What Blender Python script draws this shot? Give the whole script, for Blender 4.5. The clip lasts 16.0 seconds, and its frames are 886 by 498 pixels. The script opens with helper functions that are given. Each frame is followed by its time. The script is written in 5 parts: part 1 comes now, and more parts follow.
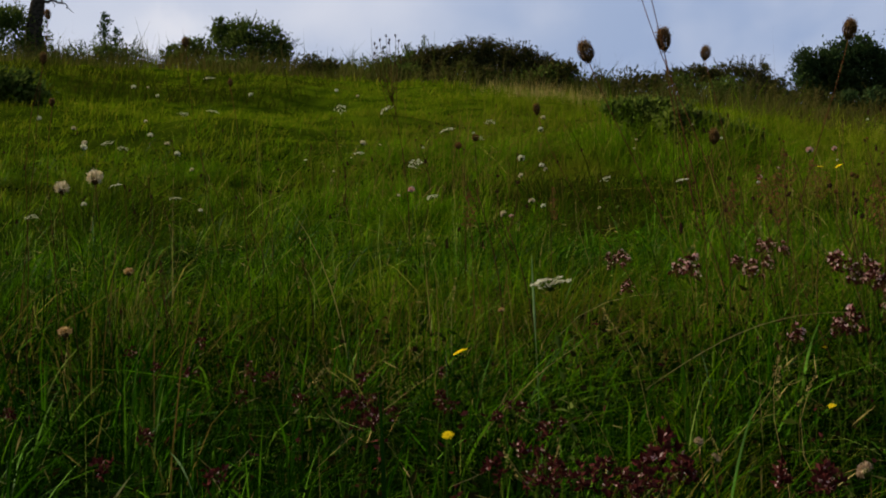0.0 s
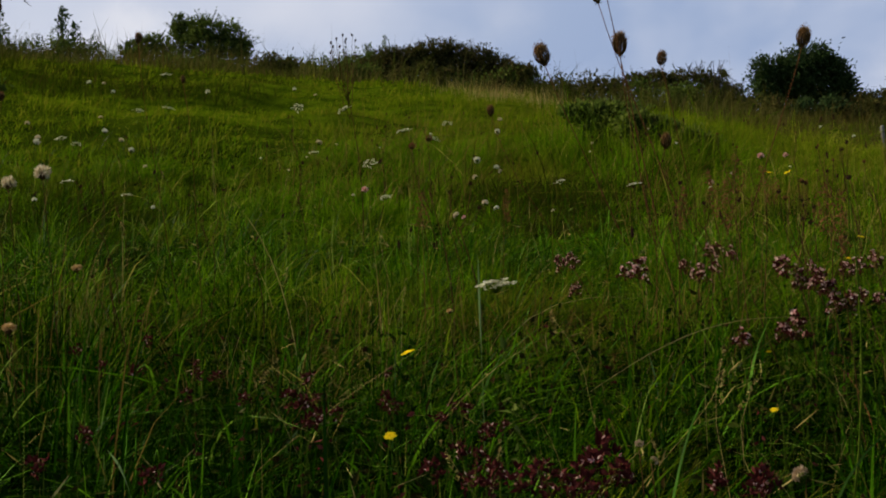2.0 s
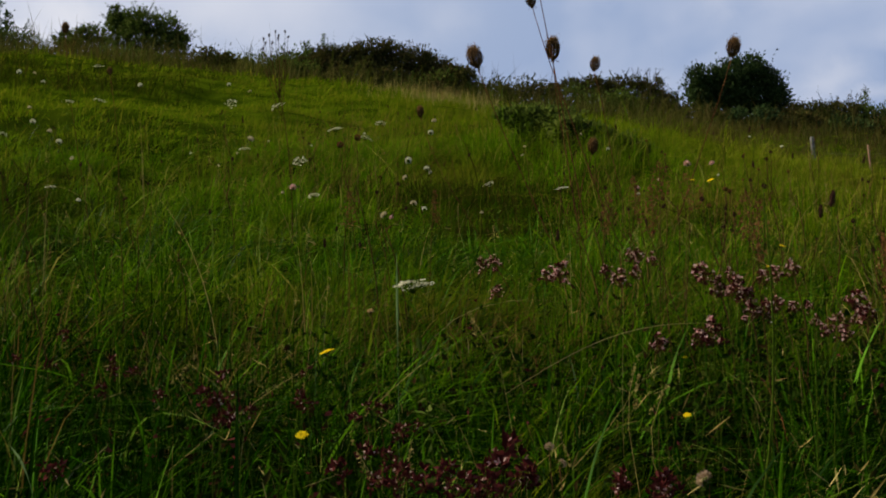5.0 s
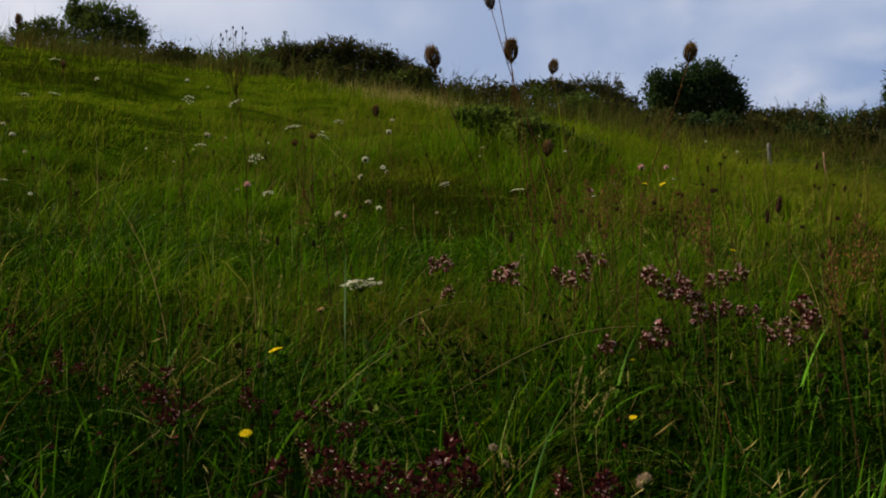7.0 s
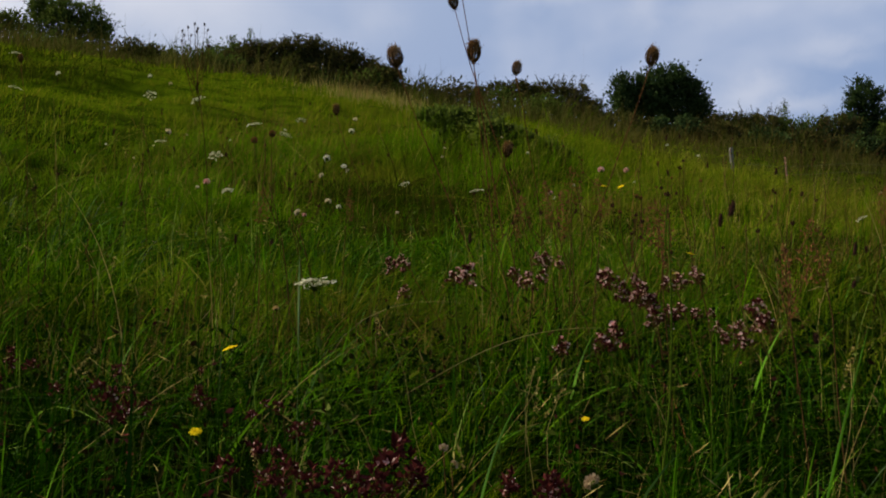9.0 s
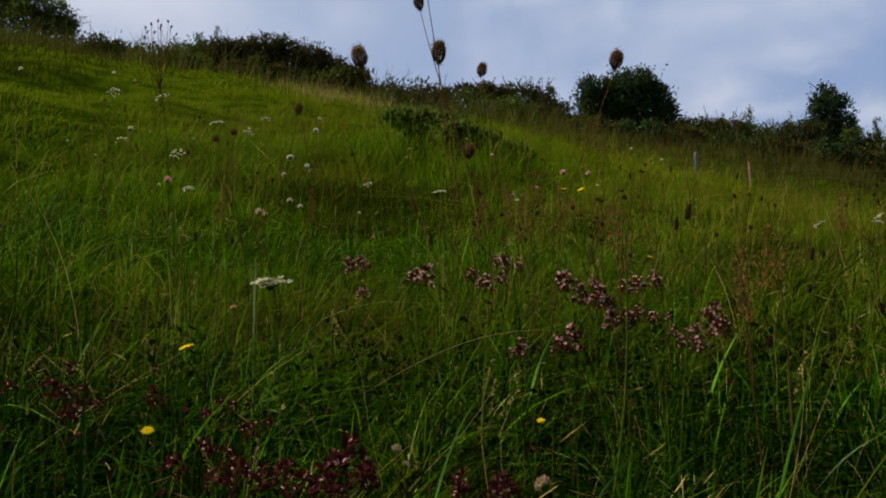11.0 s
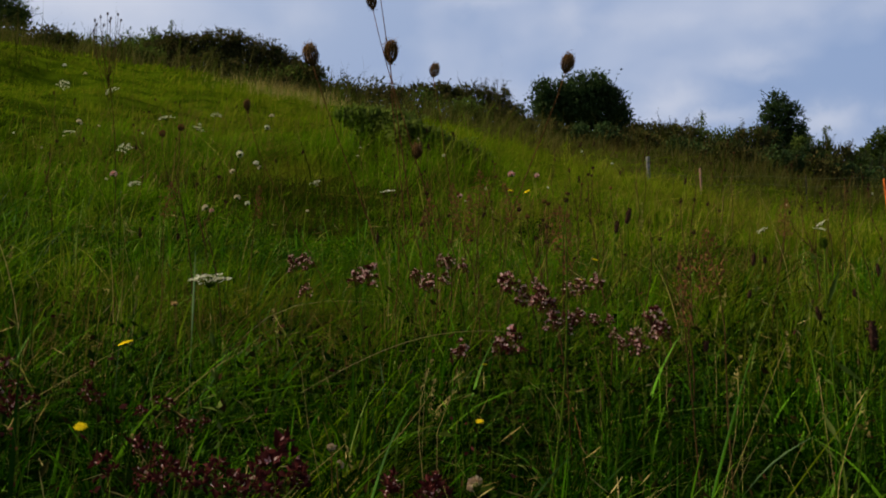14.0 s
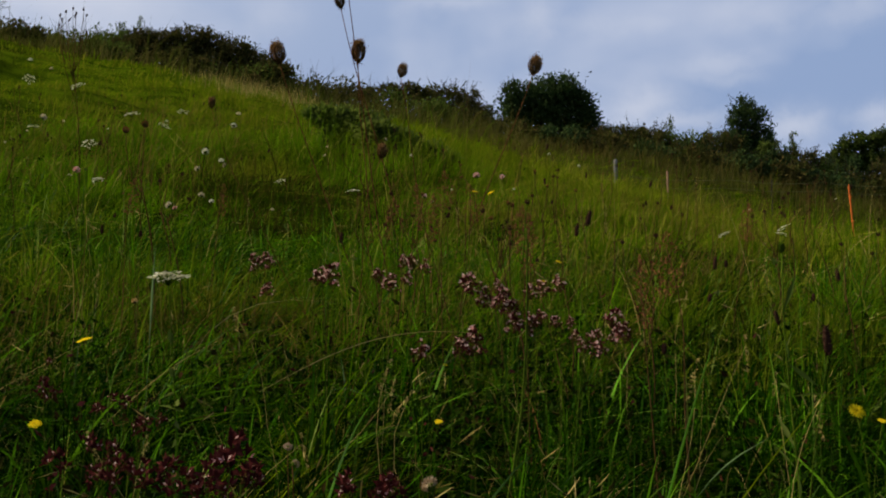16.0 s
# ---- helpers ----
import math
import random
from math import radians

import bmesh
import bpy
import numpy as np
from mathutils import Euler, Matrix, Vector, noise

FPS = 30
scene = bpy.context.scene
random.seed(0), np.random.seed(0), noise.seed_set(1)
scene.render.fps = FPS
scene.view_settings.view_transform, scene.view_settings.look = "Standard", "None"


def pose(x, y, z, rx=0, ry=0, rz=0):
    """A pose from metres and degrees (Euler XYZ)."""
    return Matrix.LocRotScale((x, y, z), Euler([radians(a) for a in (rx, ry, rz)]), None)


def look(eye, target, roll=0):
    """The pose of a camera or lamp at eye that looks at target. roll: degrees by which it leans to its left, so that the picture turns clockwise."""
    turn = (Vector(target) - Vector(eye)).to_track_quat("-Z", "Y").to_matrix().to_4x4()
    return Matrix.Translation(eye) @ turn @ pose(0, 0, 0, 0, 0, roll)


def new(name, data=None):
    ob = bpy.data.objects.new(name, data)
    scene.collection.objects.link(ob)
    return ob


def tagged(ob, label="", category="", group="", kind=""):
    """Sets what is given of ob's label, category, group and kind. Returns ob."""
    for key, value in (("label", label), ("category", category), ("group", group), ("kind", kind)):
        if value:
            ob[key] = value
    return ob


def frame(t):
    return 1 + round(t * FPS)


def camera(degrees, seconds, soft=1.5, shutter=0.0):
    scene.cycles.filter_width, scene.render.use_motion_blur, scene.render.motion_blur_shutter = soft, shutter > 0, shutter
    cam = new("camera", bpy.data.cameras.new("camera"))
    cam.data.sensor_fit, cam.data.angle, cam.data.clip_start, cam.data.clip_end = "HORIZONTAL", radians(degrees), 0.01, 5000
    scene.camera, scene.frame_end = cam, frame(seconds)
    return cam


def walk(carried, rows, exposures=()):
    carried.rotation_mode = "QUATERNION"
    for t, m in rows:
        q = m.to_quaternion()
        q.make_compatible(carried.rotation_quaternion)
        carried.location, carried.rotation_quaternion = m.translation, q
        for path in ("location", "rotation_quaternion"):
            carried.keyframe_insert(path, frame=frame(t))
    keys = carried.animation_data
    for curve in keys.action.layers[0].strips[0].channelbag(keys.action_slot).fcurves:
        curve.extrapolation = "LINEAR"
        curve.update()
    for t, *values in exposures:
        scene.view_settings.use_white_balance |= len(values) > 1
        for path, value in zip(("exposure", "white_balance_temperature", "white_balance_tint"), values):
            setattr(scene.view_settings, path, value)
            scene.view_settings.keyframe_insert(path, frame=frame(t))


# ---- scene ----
# ---- camera and its walk ----
cam = camera(38.0, 16.0, soft=2.0)
EYE, TILT, LEAN = 0.56, 9.0, 1.5
# The slope's own frame: x along the hillside, y up the hill, origin at the eye half way through the pan.
SLOPE = pose(0, 0, EYE, TILT, LEAN, 0)
ROWS = [
    (0, -0.0589, -0.0115, 0.0034, 7.31, 0.12, -3.16),
    (0.5, -0.0548, -0.0103, 0.0030, 6.92, 0.12, -3.05),
    (1, -0.0507, -0.0092, 0.0027, 6.38, 0.09, -2.81),
    (1.5, -0.0467, -0.0082, 0.0024, 5.92, 0.08, -2.61),
    (2, -0.0427, -0.0072, 0.0022, 5.47, 0.07, -2.42),
    (2.5, -0.0389, -0.0063, 0.0019, 5.07, 0.06, -2.25),
    (3, -0.0350, -0.0054, 0.0016, 4.65, 0.05, -2.07),
    (3.5, -0.0313, -0.0046, 0.0014, 4.19, 0.04, -1.86),
    (4, -0.0276, -0.0039, 0.0012, 3.65, 0.03, -1.62),
    (6.5, -0.0099, -0.0010, 0.0003, 1.18, 0.00, -0.50),
    (7, -0.0066, -0.0006, 0.0002, 0.77, 0.00, -0.31),
    (7.5, -0.0033, -0.0003, 0.0001, 0.41, 0.01, -0.21),
    (8, 0.0000, 0.0000, 0.0000, 0.00, 0.01, 0.00),
    (8.5, 0.0032, 0.0002, -0.0001, -0.40, 0.01, 0.17),
    (9, 0.0063, 0.0004, -0.0001, -0.83, 0.01, 0.36),
    (9.5, 0.0094, 0.0005, -0.0002, -1.19, 0.02, 0.51),
    (10, 0.0125, 0.0005, -0.0002, -1.62, 0.04, 0.69),
    (12.5, 0.0269, -0.0002, -0.0001, -3.37, 0.09, 1.44),
    (13, 0.0296, -0.0005, 0.0000, -3.78, 0.10, 1.66),
    (13.5, 0.0323, -0.0009, 0.0000, -4.09, 0.11, 1.75),
    (14, 0.0350, -0.0013, 0.0001, -4.43, 0.13, 1.92),
    (14.5, 0.0376, -0.0018, 0.0003, -4.77, 0.14, 2.07),
    (15, 0.0401, -0.0023, 0.0004, -5.12, 0.16, 2.23),
    (15.5, 0.0426, -0.0029, 0.0005, -5.48, 0.18, 2.40),
    (16, 0.0451, -0.0036, 0.0007, -5.85, 0.20, 2.58),
]
walk(cam, [(t, SLOPE @ pose(x, y, z, 90 + pitch, 0, yaw) @ pose(0, 0, 0, 0, 0, roll)) for t, x, y, z, yaw, pitch, roll in ROWS])
scene.view_settings.exposure = 0.26

# ---- world and sun ----
SUN_ELEVATION, SUN_AZIMUTH = 42.0, -75.0   # degrees; azimuth from +y, to the right positive
world = bpy.data.worlds.new("sky")
scene.world = world
world.use_nodes = True
wn, wl = world.node_tree.nodes, world.node_tree.links
wn.clear()
out = wn.new("ShaderNodeOutputWorld")
sky = wn.new("ShaderNodeTexSky")
sky.sky_type, sky.sun_disc = "NISHITA", False
sky.sun_elevation, sky.sun_rotation = radians(SUN_ELEVATION), radians(SUN_AZIMUTH)
sky.dust_density = 3.0
clear = wn.new("ShaderNodeBackground")
clear.inputs["Strength"].default_value = 0.030
wl.new(sky.outputs[0], clear.inputs["Color"])
veil = wn.new("ShaderNodeBackground")
veil.inputs["Strength"].default_value = 0.835
where = wn.new("ShaderNodeTexCoord")
stretch = wn.new("ShaderNodeMapping")
stretch.inputs["Scale"].default_value = (1.0, 1.0, 1.6)
stretch.inputs["Location"].default_value = (1.7, 0.9, 0.5)
wl.new(where.outputs["Generated"], stretch.inputs["Vector"])
puffs = wn.new("ShaderNodeTexNoise")
puffs.inputs["Scale"].default_value, puffs.inputs["Detail"].default_value, puffs.inputs["Roughness"].default_value = 4.6, 4.0, 0.5
puffs.inputs["Distortion"].default_value = 0.15
wl.new(stretch.outputs[0], puffs.inputs["Vector"])
tone = wn.new("ShaderNodeValToRGB")
tone.color_ramp.elements[0].position, tone.color_ramp.elements[0].color = 0.42, (0.312, 0.422, 0.665, 1)
tone.color_ramp.elements[1].position, tone.color_ramp.elements[1].color = 0.72, (0.66, 0.71, 0.86, 1)
wl.new(puffs.outputs["Fac"], tone.inputs["Fac"])
# Thin cloud lights up towards the sun.
_s = (math.sin(radians(SUN_AZIMUTH)) * math.cos(radians(SUN_ELEVATION)), math.cos(radians(SUN_AZIMUTH)) * math.cos(radians(SUN_ELEVATION)), math.sin(radians(SUN_ELEVATION)))
near_sun = wn.new("ShaderNodeVectorMath")
near_sun.operation = "DOT_PRODUCT"
near_sun.inputs[1].default_value = _s
wl.new(where.outputs["Generated"], near_sun.inputs[0])
glow = wn.new("ShaderNodeMapRange")
glow.inputs["From Min"].default_value, glow.inputs["From Max"].default_value = 0.25, 0.80
glow.inputs["To Min"].default_value, glow.inputs["To Max"].default_value = 0.0, 0.60
wl.new(near_sun.outputs["Value"], glow.inputs["Value"])
lit = wn.new("ShaderNodeMix")
lit.data_type = "RGBA"
wl.new(glow.outputs["Result"], lit.inputs["Factor"])
wl.new(tone.outputs["Color"], lit.inputs["A"])
lit.inputs["B"].default_value = (0.80, 0.82, 0.90, 1)
# Scattered small clouds: azimuth and elevation, half width and height in degrees, thickness.
CLOUDS = [(-18.8, 19.2, 1.8, 0.8, 0.95), (-20.5, 18.5, 1.3, 0.4, 0.8), (-12.4, 19.7, 3.5, 1.4, 0.5), (-9.2, 19.9, 2.3, 1.2, 0.35), (-1.9, 19.3, 1.3, 1.2, 0.23), (10.4, 19.1, 1.0, 0.8, 0.31), (14.0, 18.7, 2.9, 0.5, 0.17), (19.0, 16.7, 1.7, 0.4, 0.27), (15.3, 15.3, 1.8, 0.7, 0.43), (14.3, 14.8, 1.0, 0.4, 0.31), (17.2, 14.5, 1.7, 0.5, 0.35), (10.6, 18.5, 0.8, 0.6, 0.23), (20.2, 19.0, 3.2, 0.7, 0.23), (24.5, 18.6, 1.7, 0.6, 0.23), (19.2, 16.3, 1.6, 0.4, 0.23), (21.7, 14.1, 1.6, 0.7, 0.47), (25.3, 14.2, 1.2, 0.5, 0.35), (6.3, 19.8, 2.0, 0.4, 0.23)]
ragged = wn.new("ShaderNodeTexNoise")
ragged.inputs["Scale"].default_value, ragged.inputs["Detail"].default_value, ragged.inputs["Roughness"].default_value = 22.0, 5.0, 0.6
wl.new(where.outputs["Generated"], ragged.inputs["Vector"])
shift = wn.new("ShaderNodeVectorMath")
shift.operation = "MULTIPLY_ADD"
shift.inputs[1].default_value, shift.inputs[2].default_value = (0.045, 0.045, 0.035), (-0.0225, -0.0225, -0.0175)
wl.new(ragged.outputs["Color"], shift.inputs[0])
torn = wn.new("ShaderNodeVectorMath")
torn.operation = "ADD"
wl.new(where.outputs["Generated"], torn.inputs[0])
wl.new(shift.outputs[0], torn.inputs[1])


def sums(kind, a, b):
    node = wn.new("ShaderNodeMath")
    node.operation = kind
    for k, v in enumerate((a, b)):
        if isinstance(v, float):
            node.inputs[k].default_value = v
        else:
            wl.new(v, node.inputs[k])
    return node.outputs[0]


cover = None
for az, el, half_wide, half_high, thick in CLOUDS:
    az, el = radians(az), radians(el)
    across = Vector((math.cos(az), -math.sin(az), 0)) / radians(half_wide)
    upward = Vector((-math.sin(az) * math.sin(el), -math.cos(az) * math.sin(el), math.cos(el))) / radians(half_high)
    squares = []
    for axis_ in (across, upward):
        dot = wn.new("ShaderNodeVectorMath")
        dot.operation = "DOT_PRODUCT"
        dot.inputs[1].default_value = axis_
        wl.new(torn.outputs[0], dot.inputs[0])
        squares.append(sums("MULTIPLY", dot.outputs["Value"], dot.outputs["Value"]))
    puff = sums("MULTIPLY", sums("POWER", 2.718, sums("MULTIPLY", sums("ADD", *squares), -1.0)), thick)
    ahead = wn.new("ShaderNodeVectorMath")
    ahead.operation = "DOT_PRODUCT"
    ahead.inputs[1].default_value = (math.sin(az) * math.cos(el), math.cos(az) * math.cos(el), math.sin(el))
    wl.new(where.outputs["Generated"], ahead.inputs[0])
    puff = sums("MULTIPLY", puff, sums("GREATER_THAN", ahead.outputs["Value"], 0.0))
    cover = puff if cover is None else sums("MAXIMUM", cover, puff)
white = wn.new("ShaderNodeMix")
white.data_type = "RGBA"
wl.new(cover, white.inputs["Factor"])
wl.new(lit.outputs["Result"], white.inputs["A"])
white.inputs["B"].default_value = (0.84, 0.85, 0.93, 1)
wl.new(white.outputs["Result"], veil.inputs["Color"])
# The haze thins out overhead.
axes = wn.new("ShaderNodeSeparateXYZ")
wl.new(where.outputs["Generated"], axes.inputs[0])
thin = wn.new("ShaderNodeMapRange")
thin.inputs["From Min"].default_value, thin.inputs["From Max"].default_value = 0.36, 0.56
thin.inputs["To Min"].default_value, thin.inputs["To Max"].default_value = 0.86, 0.10
wl.new(axes.outputs["Z"], thin.inputs["Value"])
blend = wn.new("ShaderNodeMixShader")
wl.new(thin.outputs["Result"], blend.inputs["Fac"])
wl.new(clear.outputs[0], blend.inputs[1])
wl.new(veil.outputs[0], blend.inputs[2])
wl.new(blend.outputs[0], out.inputs["Surface"])

sun_data = bpy.data.lights.new("sun", "SUN")
sun_data.energy, sun_data.angle, sun_data.color = 5.0, radians(1.5), (1.0, 0.91, 0.72)
sun = new("sun", sun_data)
_a, _e = radians(SUN_AZIMUTH), radians(SUN_ELEVATION)
sun.matrix_basis = look((40 * math.sin(_a) * math.cos(_e), 40 * math.cos(_a) * math.cos(_e), 40 * math.sin(_e)), (0, 0, 0))


# ---- materials ----
def plain_tree(name):
    mat = bpy.data.materials.new(name)
    mat.use_nodes = True
    n, l = mat.node_tree.nodes, mat.node_tree.links
    return mat, n, l, n["Principled BSDF"]


def leafy(name, colours, patch=None, patch_scale=1.2, through_light=0.45, rough=0.65, spread=None, patch_at=(0.5, 0.68), gloss=0.0, clumps=0.0):
    """Foliage: a colour for each blade or leaf, changed in patches over the ground, with light coming through."""
    mat, n, l, p = plain_tree(name)
    geo = n.new("ShaderNodeNewGeometry")
    ramp = n.new("ShaderNodeValToRGB")
    steps = ramp.color_ramp.elements
    while len(steps) < len(colours):
        steps.new(0.5)
    for k, c in enumerate(colours):
        steps[k].position = (spread[k] if spread else k / max(1, len(colours) - 1))
        steps[k].color = (*c, 1)
    l.new(geo.outputs["Random Per Island"], ramp.inputs["Fac"])
    colour = ramp.outputs["Color"]
    coord = n.new("ShaderNodeTexCoord")
    fine = n.new("ShaderNodeTexNoise")
    fine.inputs["Scale"].default_value, fine.inputs["Detail"].default_value = 60.0, 2.0
    l.new(coord.outputs["Object"], fine.inputs["Vector"])
    if patch:
        big = n.new("ShaderNodeTexNoise")
        big.inputs["Scale"].default_value, big.inputs["Detail"].default_value = patch_scale, 4.0
        l.new(coord.outputs["Object"], big.inputs["Vector"])
        edge = n.new("ShaderNodeMapRange")
        edge.inputs["From Min"].default_value, edge.inputs["From Max"].default_value = patch_at
        edge.inputs["To Max"].default_value = 0.75
        l.new(big.outputs["Fac"], edge.inputs["Value"])
        mix = n.new("ShaderNodeMix")
        mix.data_type = "RGBA"
        l.new(edge.outputs["Result"], mix.inputs["Factor"])
        l.new(colour, mix.inputs["A"])
        mix.inputs["B"].default_value = (*patch, 1)
        colour = mix.outputs["Result"]
    hue = n.new("ShaderNodeHueSaturation")
    span = n.new("ShaderNodeMapRange")
    span.inputs["To Min"].default_value, span.inputs["To Max"].default_value = 0.75, 1.25
    l.new(fine.outputs["Fac"], span.inputs["Value"])
    value = span.outputs["Result"]
    if clumps:
        # Each tussock is a little fresher or staler than the next.
        tuft = n.new("ShaderNodeTexNoise")
        tuft.inputs["Scale"].default_value, tuft.inputs["Detail"].default_value = clumps, 2.5
        l.new(coord.outputs["Object"], tuft.inputs["Vector"])
        tone = n.new("ShaderNodeMapRange")
        tone.inputs["From Min"].default_value, tone.inputs["From Max"].default_value = 0.36, 0.64
        tone.inputs["To Min"].default_value, tone.inputs["To Max"].default_value = 0.48, 1.42
        l.new(tuft.outputs["Fac"], tone.inputs["Value"])
        both_ = n.new("ShaderNodeMath")
        both_.operation = "MULTIPLY"
        l.new(value, both_.inputs[0])
        l.new(tone.outputs["Result"], both_.inputs[1])
        value = both_.outputs[0]
    l.new(value, hue.inputs["Value"])
    l.new(colour, hue.inputs["Color"])
    colour = hue.outputs["Color"]
    l.new(colour, p.inputs["Base Color"])
    p.inputs["Roughness"].default_value = rough
    p.inputs["Specular IOR Level"].default_value = gloss
    if through_light:
        thin = n.new("ShaderNodeBsdfTranslucent")
        l.new(colour, thin.inputs["Color"])
        both = n.new("ShaderNodeMixShader")
        both.inputs["Fac"].default_value = through_light
        l.new(p.outputs[0], both.inputs[1])
        l.new(thin.outputs[0], both.inputs[2])
        l.new(both.outputs[0], n["Material Output"].inputs["Surface"])
    return mat


def solid(name, low, high, scale=40.0, rough=0.75, bump=0.3, distance=0.004):
    """Bark, wood, stems and soil: two tones mixed by noise, with fine relief."""
    mat, n, l, p = plain_tree(name)
    coord = n.new("ShaderNodeTexCoord")
    grain = n.new("ShaderNodeTexNoise")
    grain.inputs["Scale"].default_value, grain.inputs["Detail"].default_value = scale, 5.0
    l.new(coord.outputs["Object"], grain.inputs["Vector"])
    ramp = n.new("ShaderNodeValToRGB")
    ramp.color_ramp.elements[0].position, ramp.color_ramp.elements[1].position = 0.35, 0.65
    ramp.color_ramp.elements[0].color, ramp.color_ramp.elements[1].color = (*low, 1), (*high, 1)
    l.new(grain.outputs["Fac"], ramp.inputs["Fac"])
    l.new(ramp.outputs["Color"], p.inputs["Base Color"])
    p.inputs["Roughness"].default_value = rough
    p.inputs["Specular IOR Level"].default_value = 0.0
    relief = n.new("ShaderNodeBump")
    relief.inputs["Strength"].default_value, relief.inputs["Distance"].default_value = bump, distance
    l.new(grain.outputs["Fac"], relief.inputs["Height"])
    l.new(relief.outputs["Normal"], p.inputs["Normal"])
    return mat


# Soil colour taken near black so gaps in the near grass read as shaded.
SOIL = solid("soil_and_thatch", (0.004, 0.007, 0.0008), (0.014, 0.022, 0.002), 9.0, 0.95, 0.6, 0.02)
GRASS_NEAR = leafy("fresh_grass", [(0.006842, 0.02729, 0.0005225), (0.01824, 0.06319, 0.001045), (0.04789, 0.1436, 0.001672), (0.1098, 0.255, 0.007695), (0.2553, 0.3331, 0.05852)], (0.030, 0.062, 0.002), 2.0, spread=[0, 0.38, 0.72, 0.94, 1.0], through_light=0.3, rough=0.55, gloss=0.03, clumps=7.0)
GRASS_LUSH = leafy("lush_grass", [(0.005934, 0.01961, 0.000473), (0.01582, 0.04541, 0.000946), (0.04154, 0.1032, 0.001514), (0.1286, 0.2477, 0.00946), (0.2769, 0.2993, 0.06622)], (0.030, 0.062, 0.002), 2.0, spread=[0, 0.38, 0.72, 0.94, 1.0], through_light=0.3, rough=0.55, gloss=0.03, clumps=5.0)
def turf_above(mat):
    """Up the hill the bare soil gives way to close green turf."""
    n, l = mat.node_tree.nodes, mat.node_tree.links
    p = n["Principled BSDF"]
    earth = p.inputs["Base Color"].links[0].from_socket
    coord = n.new("ShaderNodeTexCoord")
    axis = n.new("ShaderNodeSeparateXYZ")
    l.new(coord.outputs["Object"], axis.inputs[0])
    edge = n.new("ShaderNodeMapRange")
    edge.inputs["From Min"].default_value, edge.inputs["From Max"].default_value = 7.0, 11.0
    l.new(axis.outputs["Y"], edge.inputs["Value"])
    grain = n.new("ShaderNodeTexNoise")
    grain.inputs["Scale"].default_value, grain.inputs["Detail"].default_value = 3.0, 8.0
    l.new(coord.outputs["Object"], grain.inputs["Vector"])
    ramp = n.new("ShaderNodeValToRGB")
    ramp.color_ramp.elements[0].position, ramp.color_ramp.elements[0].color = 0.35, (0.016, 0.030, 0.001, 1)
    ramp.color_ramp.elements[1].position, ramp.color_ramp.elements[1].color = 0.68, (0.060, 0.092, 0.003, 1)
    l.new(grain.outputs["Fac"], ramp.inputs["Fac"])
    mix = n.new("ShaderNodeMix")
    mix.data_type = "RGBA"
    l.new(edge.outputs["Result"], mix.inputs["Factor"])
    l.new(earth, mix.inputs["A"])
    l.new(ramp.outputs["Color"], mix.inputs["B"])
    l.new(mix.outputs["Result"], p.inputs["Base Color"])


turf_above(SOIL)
# Darker copy of the meadow grass: the foreground's shade is in its colour.
GRASS_SHADED = leafy("shaded_grass", [(0.0028, 0.01261, 0.0001378), (0.006066, 0.02668, 0.0002411), (0.01305, 0.04893, 0.0003446), (0.028, 0.08526, 0.001378), (0.07465, 0.1186, 0.01034)], (0.014, 0.028, 0.0008), 2.0, spread=[0, 0.4, 0.8, 0.97, 1.0], through_light=0.10, rough=0.6, gloss=0.0, clumps=6.0)
GRASS_HAY = leafy("hay_grass", [(0.05761, 0.09371, 0.001102), (0.09793, 0.1543, 0.002205), (0.1614, 0.2095, 0.006615), (0.2765, 0.2426, 0.03308)], (0.13, 0.115, 0.015), 1.1, clumps=4.0)
GRASS_MID = leafy("meadow_grass", [(0.02916, 0.0711, 0.000792), (0.05054, 0.1178, 0.001386), (0.08262, 0.1667, 0.00198), (0.1361, 0.1889, 0.0099), (0.2527, 0.2222, 0.0495)], (0.125, 0.120, 0.010), 1.1, spread=[0, 0.35, 0.75, 0.93, 1.0], clumps=5.0)
GRASS_FAR = leafy("hill_grass", [(0.04257, 0.07336, 0.001358), (0.07095, 0.1168, 0.002038), (0.1064, 0.1563, 0.004076), (0.1703, 0.1563, 0.01358)], (0.085, 0.095, 0.008), 0.5)
STRAW = leafy("dry_stalk", [(0.20, 0.14, 0.035), (0.32, 0.24, 0.075), (0.42, 0.33, 0.12)], through_light=0.15)
RUST = leafy("rusty_stalk", [(0.13, 0.05, 0.02), (0.2, 0.09, 0.035)], through_light=0.1)
# A little blue for distance haze is mixed into these leaf colours.
LEAF_DARK = leafy("scrub_leaf", [(0.01943, 0.03887, 0.01242), (0.03737, 0.06578, 0.01863), (0.06728, 0.09568, 0.03105)], through_light=0.2)
LEAF_GREEN = leafy("bush_leaf", [(0.03974, 0.06955, 0.01118), (0.07204, 0.1093, 0.01739), (0.1242, 0.149, 0.03229)], through_light=0.25)
NETTLE = leafy("nettle_leaf", [(0.050, 0.080, 0.012), (0.090, 0.130, 0.020), (0.150, 0.180, 0.036)], through_light=0.35)
LEAF_OLIVE = leafy("tree_leaf", [(0.022, 0.040, 0.008), (0.045, 0.068, 0.012), (0.085, 0.105, 0.022)], through_light=0.25)
LEAF_BLUE = leafy("far_bush_leaf", [(0.035, 0.065, 0.035), (0.06, 0.09, 0.045)], through_light=0.25)
LEAF_BROWN = leafy("bramble_leaf", [(0.03091, 0.04122, 0.0103), (0.05796, 0.06182, 0.01546), (0.1095, 0.07986, 0.02576)], through_light=0.2)
